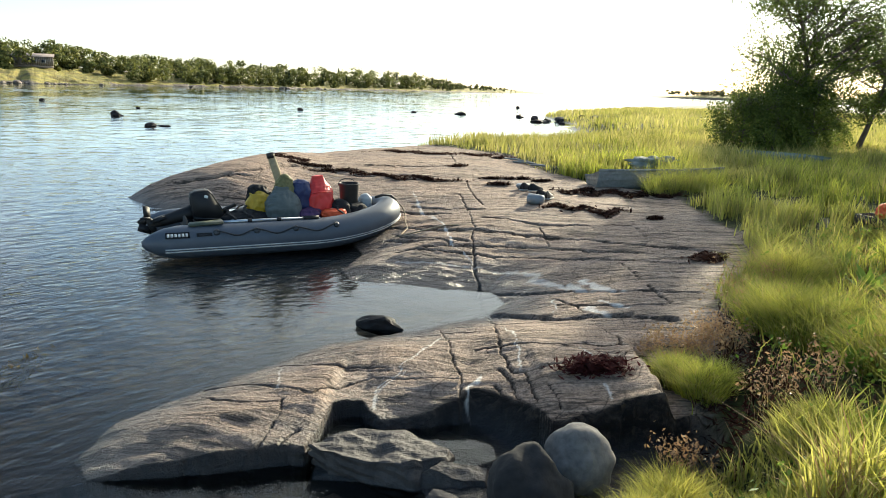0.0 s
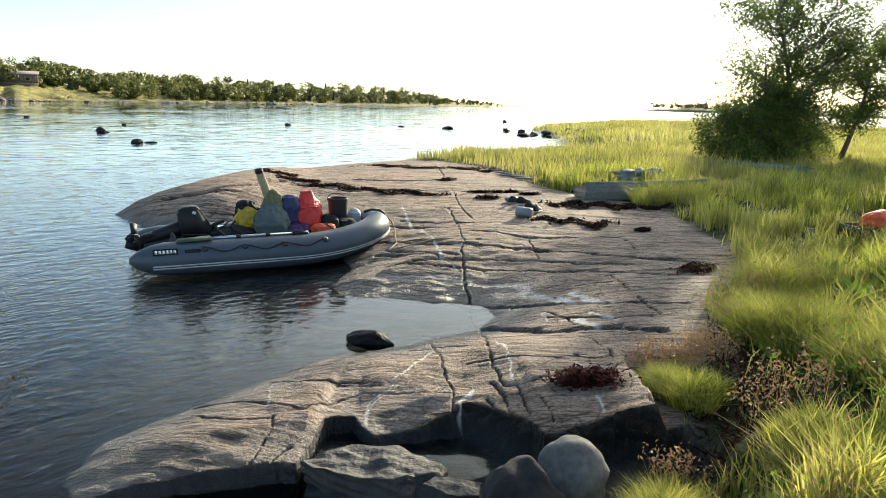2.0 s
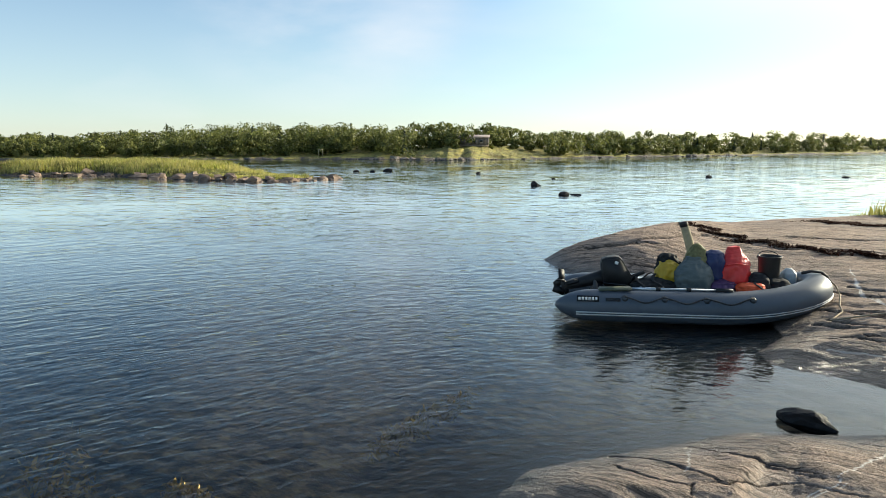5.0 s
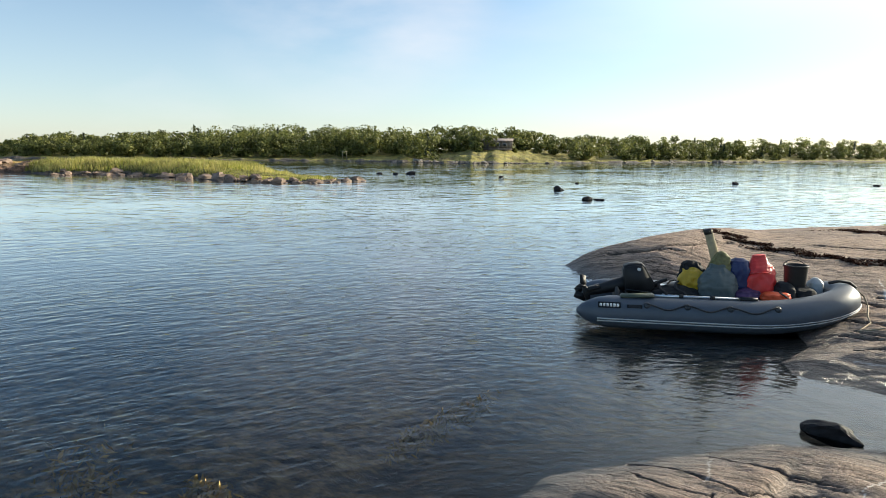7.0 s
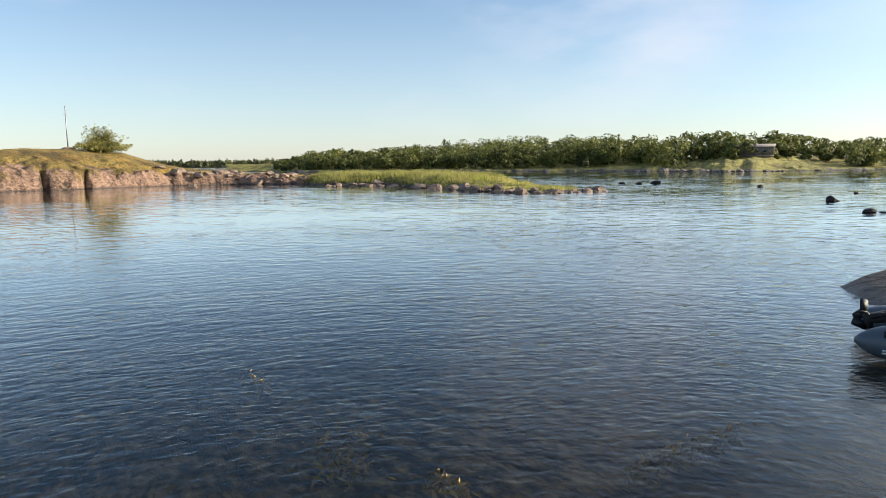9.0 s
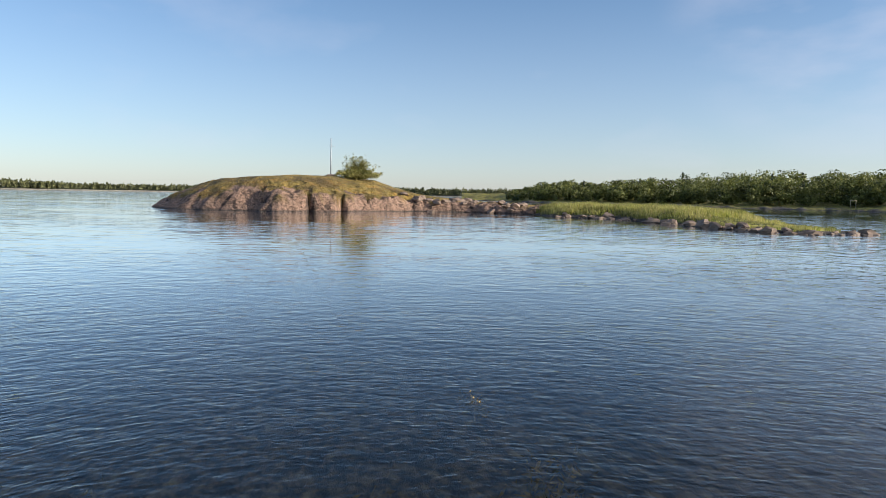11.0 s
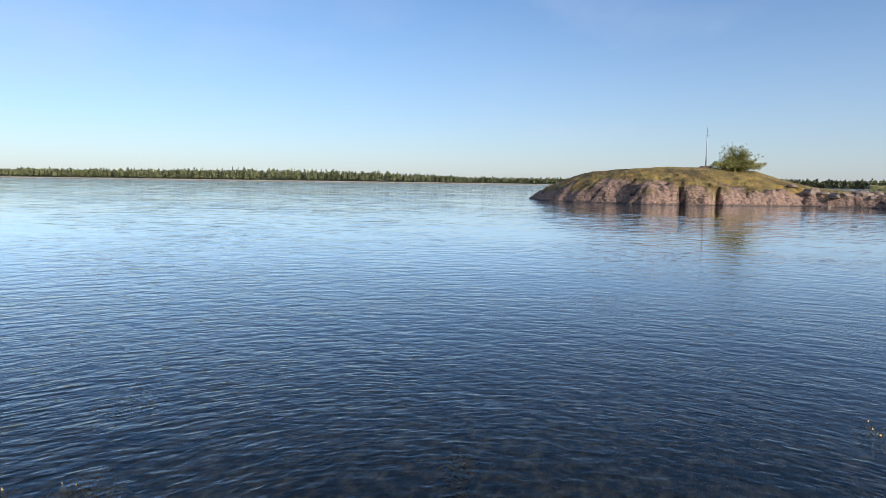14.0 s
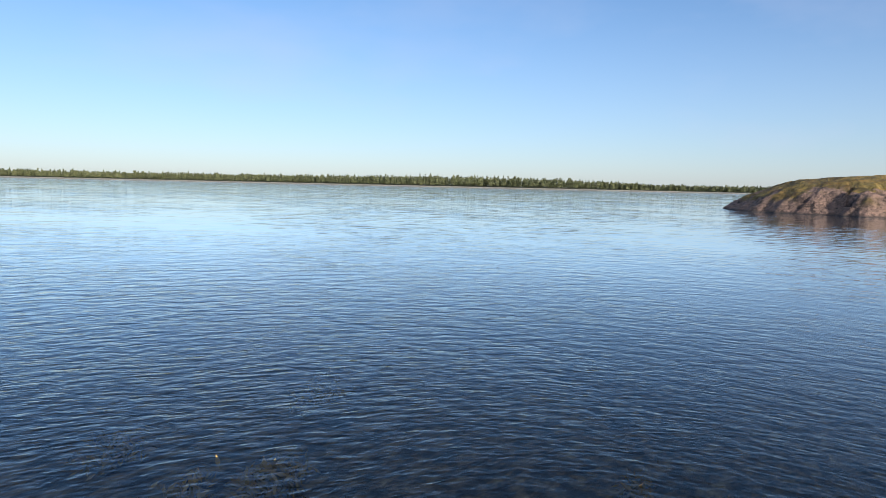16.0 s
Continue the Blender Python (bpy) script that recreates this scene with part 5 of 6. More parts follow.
# maker's plate: a dark panel with light bars
for x0, x1, z0, z1, mat, name, out in ((0.13, 0.43, 0.325, 0.395, MAT_DARKPVC, "name_plate", 0.004), (0.52, 0.72, 0.335, 0.375, MAT_DARKPVC, "reinforcement_patch", 0.004)):
    bm = bmesh.new()
    grid = [[bm.verts.new(flank(x0 + (x1 - x0) * i / 6, z0 + (z1 - z0) * j / 3, -1, out)) for i in range(7)] for j in range(4)]
    for j in range(3):
        for i in range(6):
            bm.faces.new((grid[j][i], grid[j][i + 1], grid[j + 1][i + 1], grid[j + 1][i]))
    bmesh.ops.solidify(bm, geom=bm.faces[:], thickness=0.003)
    plate = part(name, bm, mat, boat)
    if name == "name_plate":
        for k in range(6):
            xa = 0.147 + k * 0.046
            pts = [flank(xa + 0.017, z, -1, 0.008) for z in (0.342, 0.36, 0.378)]
            part("bar", tube(pts, [0.0165] * 3, 4, True, 0.2), MAT_PALE, plate, "light printed bar")
pts = [(3.3, -0.12, 0.66), (3.45, -0.05, 0.68), (3.6, 0.0, 0.66), (3.7, 0.02, 0.58)]
part("bow_handle", tube(pts, 0.022, 8), MAT_BLACK, boat, "black bow handle")

# ---- oar, outboard and cargo ----
oar = thing("oar", BOAT @ pose(0, 0, 0), "aluminium oar with olive blade lying along the tube", "oar")
part("shaft", tube([(0.86, -0.63, 0.475), (1.4, -0.63, 0.48), (2.1, -0.63, 0.48)], 0.019, 10), MAT_ALU, oar)
part("blade", block((0.46, 0.17, 0.03), (0.66, -0.66, 0.478), 0.014, 2, (4, -3, 0)), MAT_OAR, oar, "olive plastic blade")
for x in (1.25, 1.66, 2.05):
    part("collar", tube([(x - 0.03, -0.63, 0.479), (x + 0.03, -0.63, 0.479)], 0.03, 10), MAT_BLACK, oar, "black collar")
part("grip", tube([(2.05, -0.63, 0.48), (2.24, -0.63, 0.48)], 0.03, 10), MAT_BLACK, oar, "black grip")

motor = thing("outboard_motor", BOAT @ Matrix.Translation((0, 0, -0.13)), "black outboard motor tilted up on the transom", "outboard motor")
bm = bmesh.new()
OUTLINE = ((0.53, 0.58), (0.60, 0.53), (0.86, 0.50), (0.97, 0.66), (0.80, 0.95), (0.74, 0.985), (0.55, 0.955), (0.50, 0.90))
for y in (-0.22, 0.08):
    bm.faces.new([bm.verts.new((x, y, z)) for x, z in OUTLINE])
bm.verts.ensure_lookup_table()
for i in range(8):
    bm.faces.new((bm.verts[i], bm.verts[(i + 1) % 8], bm.verts[8 + (i + 1) % 8], bm.verts[8 + i]))
bmesh.ops.recalc_face_normals(bm, faces=bm.faces)
bmesh.ops.bevel(bm, geom=bm.edges[:], offset=0.022, segments=3, affect="EDGES")
cowl = part("cowling", bm, MAT_BLACK, motor)
part("stripe", block((0.05, 0.004, 0.04), (0.72, -0.222, 0.90), 0.001, 1, (0, 20, 0)), MAT_PALE, cowl, "small pale mark")
part("band", tube([(0.54, -0.222, 0.60), (0.70, -0.224, 0.585), (0.90, -0.222, 0.57)], 0.008, 6), MAT_DARKPVC, cowl, "seam round the cowling")
part("bracket", block((0.14, 0.24, 0.3), (0.47, -0.05, 0.42), 0.02), MAT_BLACK, motor)
part("leg", tube([(0.66, -0.06, 0.69), (0.4, -0.06, 0.62), (0.14, -0.06, 0.545), (-0.03, -0.06, 0.5)], [0.12, 0.095, 0.075, 0.055], 12), MAT_BLACK, motor)
part("cavitation_plate", block((0.05, 0.2, 0.2), (0.09, -0.06, 0.575), 0.012, 2, (0, 72, 0)), MAT_BLACK, motor)
part("skeg", block((0.18, 0.02, 0.11), (-0.10, -0.06, 0.44), 0.008, 2, (0, 20, 0)), MAT_BLACK, motor)
gear = part("gear_case", tube([(0.03, -0.06, 0.38), (0.0, -0.06, 0.46), (-0.03, -0.06, 0.55), (-0.05, -0.06, 0.61)], [0.03, 0.05, 0.05, 0.02], 10), MAT_BLACK, motor)
for k in range(3):
    bm = block((0.02, 0.11, 0.16), (0, 0, 0.09), 0.009, 2, (0, 0, 25))
    bm.transform(pose(-0.06, -0.06, 0.60, 0, -70, 0) @ pose(0, 0, 0, 0, 0, 0) @ Matrix.Rotation(2.094 * k, 4, "Z") @ pose(0, 0, 0, 70, 0, 0))
    part("propeller_blade", bm, MAT_BLACK, motor)
part("tiller", tube([(0.93, -0.05, 0.60), (1.05, -0.03, 0.70), (1.14, 0.0, 0.73)], [0.03, 0.026, 0.03], 10), MAT_BLACK, motor)


def sack(name, profile, at, mat, label, category, seed, wrinkle=0.06, tilt=(0, 0, 0), sides=56, m=None):
    """A stuffed bag: rings of (height, half length, half depth), creased by noise."""
    top = thing(name, (BOAT if m is None else m) @ Matrix.Translation(at), label, category)
    bm = bmesh.new()
    rows = []
    steps = 9
    fine = []
    for (z0, a0, b0), (z1, a1, b1) in zip(profile, profile[1:]):
        fine += [tuple(p + (q - p) * k / steps for p, q in zip((z0, a0, b0), (z1, a1, b1))) for k in range(steps)]
    fine.append(profile[-1])
    for z, a, b in fine:
        ring = []
        for s in range(sides):
            w = 2 * math.pi * s / sides
            c, q = math.cos(w), math.sin(w)
            k = (abs(c) ** 2.6 + abs(q) ** 2.6) ** (-1 / 2.6)
            p = Vector((a * c * k, b * q * k, z))
            g = 1 + wrinkle * (noise.noise(Vector((p.x * 7 + seed, p.y * 7, p.z * 6))) + 0.9 * (0.5 - abs(noise.noise(Vector((p.x * 13, p.y * 13 + seed, p.z * 9)))) * 2) + 0.35 * (0.4 - abs(noise.noise(Vector((p.x * 24 + p.z * 14, p.y * 24 + seed, p.z * 22)))) * 1.6))
            ring.append(bm.verts.new((p.x * g, p.y * g, z + wrinkle * 0.12 * noise.noise(Vector((p.x * 9, p.y * 9, seed))))))
        rows.append(ring)
    for r0, r1 in zip(rows, rows[1:]):
        for s in range(sides):
            bm.faces.new((r0[s], r0[(s + 1) % sides], r1[(s + 1) % sides], r1[s]))
    bm.faces.new(rows[0][::-1])
    bm.faces.new(rows[-1])
    bm.transform(pose(0, 0, 0, *tilt))
    bmesh.ops.recalc_face_normals(bm, faces=bm.faces)
    part("body", bm, mat, top)
    return top


red = sack("dry_bag", ((0, 0.2, 0.17), (0.12, 0.225, 0.19), (0.45, 0.235, 0.2), (0.64, 0.225, 0.18), (0.76, 0.18, 0.13), (0.83, 0.13, 0.07), (0.88, 0.1, 0.04), (0.92, 0.09, 0.035)), (2.43, 0.0, 0.09), MAT_RED, "tall red roll-top dry bag standing in the boat", "bag", 3, 0.11, (0, -3, 10))
part("strap", tube([(-0.2, -0.16, 0.66), (-0.05, -0.21, 0.7), (0.14, -0.17, 0.68)], 0.012, 6, True, 0.5), MAT_RED, red, "red webbing strap")
part("label_patch", block((0.07, 0.006, 0.03), (0.11, -0.205, 0.42), 0.002, 1, (0, -6, 12)), MAT_PALE, red, "small pale printed patch")
sack("stuff_sack", ((0, 0.22, 0.18), (0.1, 0.27, 0.21), (0.36, 0.265, 0.21), (0.5, 0.23, 0.17), (0.58, 0.16, 0.12), (0.62, 0.13, 0.07), (0.67, 0.11, 0.05)), (1.82, -0.12, 0.2), MAT_GREYSACK, "bulging grey-green sack among the cargo", "bag", 5, 0.13)
sack("gear_bag", ((0, 0.15, 0.14), (0.14, 0.18, 0.16), (0.3, 0.15, 0.13), (0.36, 0.06, 0.05)), (1.47, 0.02, 0.44), MAT_YELLOW, "yellow and black soft gear bag", "bag", 7, 0.18, (0, 10, 0))
sack("gear_bag", ((0, 0.16, 0.13), (0.1, 0.17, 0.14), (0.2, 0.12, 0.1), (0.24, 0.05, 0.05)), (1.5, 0.1, 0.64), MAT_BLACKCLOTH, "black soft gear bag resting on other bags", "bag", 8, 0.28, (0, -6, 0))
sack("jacket", ((0, 0.16, 0.12), (0.09, 0.17, 0.13), (0.2, 0.12, 0.1), (0.3, 0.09, 0.06), (0.33, 0.03, 0.03)), (1.84, -0.03, 0.72), MAT_OLIVE, "olive camouflage jacket bundled over the sack", "clothing", 9, 0.2, (8, 12, 0))
sack("stuff_sack", ((0, 0.11, 0.11), (0.1, 0.155, 0.14), (0.34, 0.155, 0.14), (0.46, 0.12, 0.1), (0.5, 0.05, 0.04)), (2.12, -0.04, 0.46), MAT_BLUE, "round dark blue sack between bags", "bag", 10, 0.12)
sack("stuff_sack", ((0, 0.15, 0.12), (0.06, 0.17, 0.13), (0.12, 0.13, 0.1), (0.15, 0.05, 0.05)), (2.22, -0.22, 0.40), MAT_PURPLE, "crumpled purple cloth bundle", "bag", 11, 0.25)
sack("life_jacket", ((0, 0.18, 0.12), (0.06, 0.2, 0.13), (0.13, 0.19, 0.1), (0.15, 0.14, 0.06)), (2.56, -0.32, 0.38), MAT_ORANGE, "orange-red folded life jacket", "life jacket", 12, 0.15)
sack("gear_bag", ((0, 0.22, 0.2), (0.1, 0.27, 0.24), (0.3, 0.25, 0.22), (0.4, 0.2, 0.18), (0.44, 0.12, 0.1)), (2.95, -0.02, 0.14), MAT_BLACKCLOTH, "black bag wedged in the bow", "bag", 13, 0.12)
sack("gear_bag", ((0, 0.14, 0.16), (0.12, 0.17, 0.18), (0.3, 0.15, 0.15), (0.38, 0.07, 0.07)), (2.72, -0.12, 0.26), MAT_BLACKCLOTH, "black bag squeezed between the red bag and the bucket", "bag", 16, 0.14)
sack("gear_bag", ((0, 0.34, 0.24), (0.12, 0.38, 0.28), (0.26, 0.33, 0.22), (0.34, 0.15, 0.1)), (1.28, -0.1, 0.2), MAT_BLACKCLOTH, "low heap of black bags and straps", "bag", 14, 0.22)
sack("canister", ((0, 0.08, 0.08), (0.03, 0.1, 0.1), (0.22, 0.1, 0.1), (0.27, 0.06, 0.06), (0.29, 0.03, 0.03)), (3.2, 0.1, 0.4), MAT_TRIM, "pale plastic canister in the bow", "canister", 15, 0.02)
for x, lift, seed in ((1.05, 0.5, 1), (1.3, 0.54, 2), (2.7, 0.56, 3)):
    cord = thing("cargo_strap", BOAT, "black strap thrown over the packed cargo", "strap", "straps over the cargo")
    part("webbing", tube([(x + 0.03 * seed * math.sin(9 * t + seed), -0.55 + 1.1 * t, 0.45 + (lift - 0.42) * math.sin(math.pi * t) + 0.02 * math.sin(17 * t)) for t in np.linspace(0, 1, 11).tolist()], 0.022, 6, True, 0.4), MAT_BLACKCLOTH, cord)
bucket = thing("bucket", BOAT @ Matrix.Translation((2.9, 0.02, 0.565)), "sooty brown bucket standing on the bow bag", "bucket")
bm = bmesh.new()
rings = []
for z, r in ((0.0, 0.135), (0.02, 0.142), (0.28, 0.155), (0.30, 0.163), (0.315, 0.163), (0.315, 0.148), (0.27, 0.146), (0.02, 0.13)):
    rings.append([bm.verts.new((r * math.cos(a), r * math.sin(a), z)) for a in (2 * math.pi * k / 28 for k in range(28))])
for a, b in zip(rings, rings[1:]):
    for s in range(28):
        bm.faces.new((a[s], a[(s + 1) % 28], b[(s + 1) % 28], b[s]))
bm.faces.new(rings[0][::-1])
bm.faces.new(rings[-1])
part("pail", bm, MAT_BROWN, bucket)
part("handle", tube([(0.155 * math.cos(a), 0.155 * math.sin(a) * 0.4 + 0.06, 0.27 + 0.1 * math.sin(a)) for a in np.linspace(0, math.pi, 9)], 0.006, 6), MAT_BLACK, bucket, "thin wire handle")
post = thing("wooden_post", BOAT, "weathered round wooden post leaning out of the boat", "post")
part("shaft", tube([(1.98, 0.05, 0.3), (1.86, 0.04, 0.75), (1.765, 0.03, 1.08), (1.68, 0.02, 1.34)], [0.06, 0.066, 0.064, 0.06], 12), MAT_POST, post)
part("end", tube([(1.692, 0.02, 1.29), (1.675, 0.02, 1.36)], [0.063, 0.06], 12), MAT_BROWN, post, "dark cut end")
rope = thing("mooring_rope", Matrix.Identity(4), "thin pale rope trailing from the bow over the rock", "rope")
pts = [BOAT @ Vector(p) for p in ((3.68, 0.0, 0.58), (3.78, -0.06, 0.48), (3.82, -0.12, 0.36))]
for x, y in ((-0.55, 10.35), (-0.5, 10.0), (-0.62, 9.75), (-0.35, 9.7), (0.1, 9.85), (0.5, 9.75)):
    pts.append(Vector((x, y, ground_z(x, y) + 0.02)))
part("strand", tube(pts, 0.011, 6), MAT_HEMP, rope)


# ---- stones ----
def stone(name, at, size, seed, mat, label, rough=0.3, level=3, group="", turn=0, category="rock", cuts=7):
    ob = part(name, lump(size, seed, rough, level, cuts=cuts), mat, soft=level > 3)
    ob.matrix_world = pose(*at, 0, 0, turn)
    return tagged(ob, label, category, group)


def slab_stone(name, at, size, seed, mat, label, turn=0, tilt=(0, 0)):
    """A broken slab with layered, splintered sides and an uneven top."""
    bm = bmesh.new()
    bmesh.ops.create_cube(bm, size=2)
    bmesh.ops.subdivide_edges(bm, edges=bm.edges[:], cuts=22, use_grid_fill=True)
    planes = np.random.default_rng(seed)
    for k in range(9):
        a = float(planes.uniform(0, 6.28))
        way = Vector((math.cos(a), math.sin(a), float(planes.uniform(-0.1, 0.45)))).normalized()
        far = float(planes.uniform(0.8, 1.05))
        for v in bm.verts:
            over = v.co.dot(way) - far
            if over > 0:
                v.co -= way * over
    for v in bm.verts:
        c = Vector((v.co.x * size[0], v.co.y * size[1], v.co.z * size[2]))
        side = 1 - abs(v.co.z)
        layer = noise.noise(Vector((c.x * 5, c.y * 5, c.z * 26 + c.x * 3 + seed)))
        k = 1 + 0.08 * layer * (1 if abs(v.co.z) < 0.97 else 0.2) + 0.09 * noise.noise(c * 6) + 0.12 * noise.noise(c * 2.5 + Vector((seed, 0, 0)))
        v.co = Vector((c.x * k, c.y * k, c.z + 0.03 * noise.noise(Vector((c.x * 3, c.y * 4, seed))) + 0.025 * noise.noise(Vector((c.x * 6, c.y * 11, seed))) + 0.012 * noise.noise(Vector((c.x * 11, c.y * 19, seed)))))
    ob = part(name, bm, mat, soft=False)
    ob.matrix_world = pose(*at, tilt[0], tilt[1], turn)
    return tagged(ob, label, "rock")


stone("boulder", (0.87, 3.55, 0.25), (0.215, 0.2, 0.25), 4, MAT_BOULDER, "smooth pale grey rounded boulder below the ledge", 0.14, 4, cuts=2)
stone("boulder", (0.55, 3.30, 0.22), (0.24, 0.22, 0.265), 6, MAT_DARKBOULDER, "dark grey rounded lichened boulder below the ledge, shade in its colour", 0.2, 4, cuts=1)
slab_stone("broken_slab", (-0.30, 3.82, 0.04), (0.5, 0.2, 0.12), 3, MAT_LOOSE, "flat broken gneiss slab beside the rock pool", -3, (3, 2))
slab_stone("broken_slab", (0.18, 3.66, 0.0), (0.24, 0.14, 0.11), 5, MAT_LOOSE, "low split gneiss slab beside the boulders", -8, (4, 5))
slab_stone("broken_slab", (0.14, 3.28, 0.0), (0.24, 0.13, 0.12), 7, MAT_LOOSE, "jagged split gneiss block by the dark boulder", -12, (5, 6))
slab_stone("broken_slab", (-0.78, 3.42, -0.12), (0.3, 0.16, 0.1), 9, MAT_LOOSE, "dark sunken slab at the water's edge", 12, (3, 0))
stone("wet_rock", (-0.62, 6.42, 0.02), (0.28, 0.15, 0.115), 8, MAT_WETROCK, "black wet angular rock standing in the shallow pool", 0.25, 3, turn=-12, cuts=12)
pool = new("rock_pool", bpy.data.meshes.new("rock_pool"))
pool.data.from_pydata([(-0.9, 3.8, 0.08), (0.2, 3.72, 0.08), (0.42, 3.85, 0.08), (0.4, 4.1, 0.08), (0.2, 4.4, 0.08), (-0.8, 4.65, 0.08)], [], [(0, 1, 2, 3, 4, 5)])
pool.data.materials.append(MAT_POOL)
tagged(pool, "small still rock pool under the ledge", "water", kind="structure")
SKERRIES = ((-20.1, 41.5, 0.42, 0.28), (-14.6, 33.5, 0.3, 0.2), (-35.8, 60.4, 0.35, 0.16), (-12.9, 60.8, 0.33, 0.22), (-2.9, 65.8, 0.4, 0.1), (1.6, 64.8, 0.8, 0.24),
            (7.1, 63.2, 0.6, 0.25), (7.9, 59.5, 0.35, 0.3), (28.9, 107.4, 1.2, 0.5), (10.4, 95.8, 0.5, 0.3), (-52.4, 60.2, 0.5, 0.25), (-49.2, 59.4, 0.45, 0.22), (-48.9, 61.7, 0.6, 0.35), (-23.5, 52, 0.2, 0.1))
for k, (x, y, w, h) in enumerate(SKERRIES):
    stone("skerry", (x, y, h * 0.2), (w, w * 0.7, h), 20 + k, MAT_WETROCK, "small dark rock breaking the calm water", 0.4, 2, "rocks in the bay", k * 47)
for k, (x, y, w, h) in enumerate(((7.6, 54.5, 1.2, 0.35), (8.6, 56.0, 0.9, 0.4), (10.0, 56.8, 1.5, 0.5), (11.6, 57.5, 0.8, 0.35), (12.4, 55.5, 1.0, 0.4), (14.0, 55.0, 0.7, 0.3), (9.2, 53.0, 0.5, 0.25), (12.9, 52.0, 0.6, 0.3))):
    stone("skerry", (x, y, max(ground_z(x, y), 0) + h * 0.1), (w * 0.6, w * 0.4, h * 0.6), 70 + k, MAT_WETROCK, "dark weedy rock at the mouth of the grassy inlet", 0.45, 2, "rocks in the bay", k * 61)
stone("skerry", (-14.0, 33.75, 0.02), (0.35, 0.08, 0.06), 45, MAT_WETROCK, "flat wet rock awash in the calm water", 0.3, 2, "rocks in the bay", 20)
rng = np.random.default_rng(71)
near_edge = SPIT[1:9]
for k in range(110):
    i = int(rng.integers(0, len(near_edge) - 1))
    t = rng.random()
    (ax, ay), (bx, by) = near_edge[i], near_edge[i + 1]
    x, y = ax + (bx - ax) * t + rng.normal(0, 0.5), ay + (by - ay) * t + 1.1 + rng.normal(0, 0.7)
    s = float(rng.uniform(0.1, 0.28) + 0.65 * rng.random() ** 4)
    z = max(float(spit_height(np.array([x]), np.array([y]))[0][0]), -0.1)
    stone("shore_stone", (x, y, z + s * 0.2), (s * 1.2, s * 0.9, s * 0.62), 100 + k, MAT_SHOREROCK, "rounded reddish stone on the edge of the spit", 0.35, 2, "stones along the spit", float(rng.uniform(0, 360)))
for k in range(46):
    a = float(rng.uniform(61, 79))
    x, y = polar(a, float(np.interp(a, [61, 64, 67, 71, 74, 78], [87, 86, 90, 92, 94, 93.5])) + float(rng.uniform(-0.5, 6)))
    s = float(rng.uniform(0.25, 0.7) + 0.6 * rng.random() ** 3)
    z = max(float(islet_height(np.array([x]), np.array([y]))[0][0]), -0.1)
    stone("shore_stone", (x, y, z + s * 0.15), (s * 1.3, s, s * 0.6), 200 + k, MAT_SHOREROCK, "angular brown stone along the islet's rocky neck", 0.45, 2, "stones along the islet", float(rng.uniform(0, 360)))
for k in range(80):
    a = float(rng.choice([12, 19, 27, 30, 33, 37, 40]) + rng.normal(0, 1.3))
    d0 = float(np.interp(a, [e[0] for e in SHORE], [e[1] for e in SHORE]))
    x, y = polar(a, d0 + float(rng.uniform(-0.5, 4)))
    s = float(rng.uniform(0.2, 0.55) + 0.5 * rng.random() ** 3)
    stone("shore_stone", (x, y, s * 0.25), (s * 1.3, s, s * 0.7), 300 + k, MAT_FARSTONE, "pale grey stone on the far waterline", 0.4, 2, "stones along the far shore", float(rng.uniform(0, 360)))


# ---- seaweed ----
def weed(name, x, y, length, width, turn, count, mat, label, seed, lift=0.05, strip=0.05):
    """A heap of crinkled ribbons, long in one direction."""
    rng = np.random.default_rng(seed)
    c, s = math.cos(radians(turn)), math.sin(radians(turn))
    u, w = rng.normal(0, 0.33, count) * length, rng.normal(0, 0.33, count) * width
    w = w * 0.75 + (width * 0.6 * np.sin(u * 5 / length + seed) if length > 0.35 else 0)
    px, py = x + c * u - s * w, y + s * u + c * w
    pz = near_height(px[None], py[None])[0][0] + 0.008 + rng.uniform(0, 1, count) ** 2 * lift
    v, f = leaves(np.stack([px, py, pz], -1), 2.4, strip, rng, 1.8)
    tagged(new(name, mesh_np(name, v, f, mat)), label, "seaweed", "heaps of seaweed", "stuff")


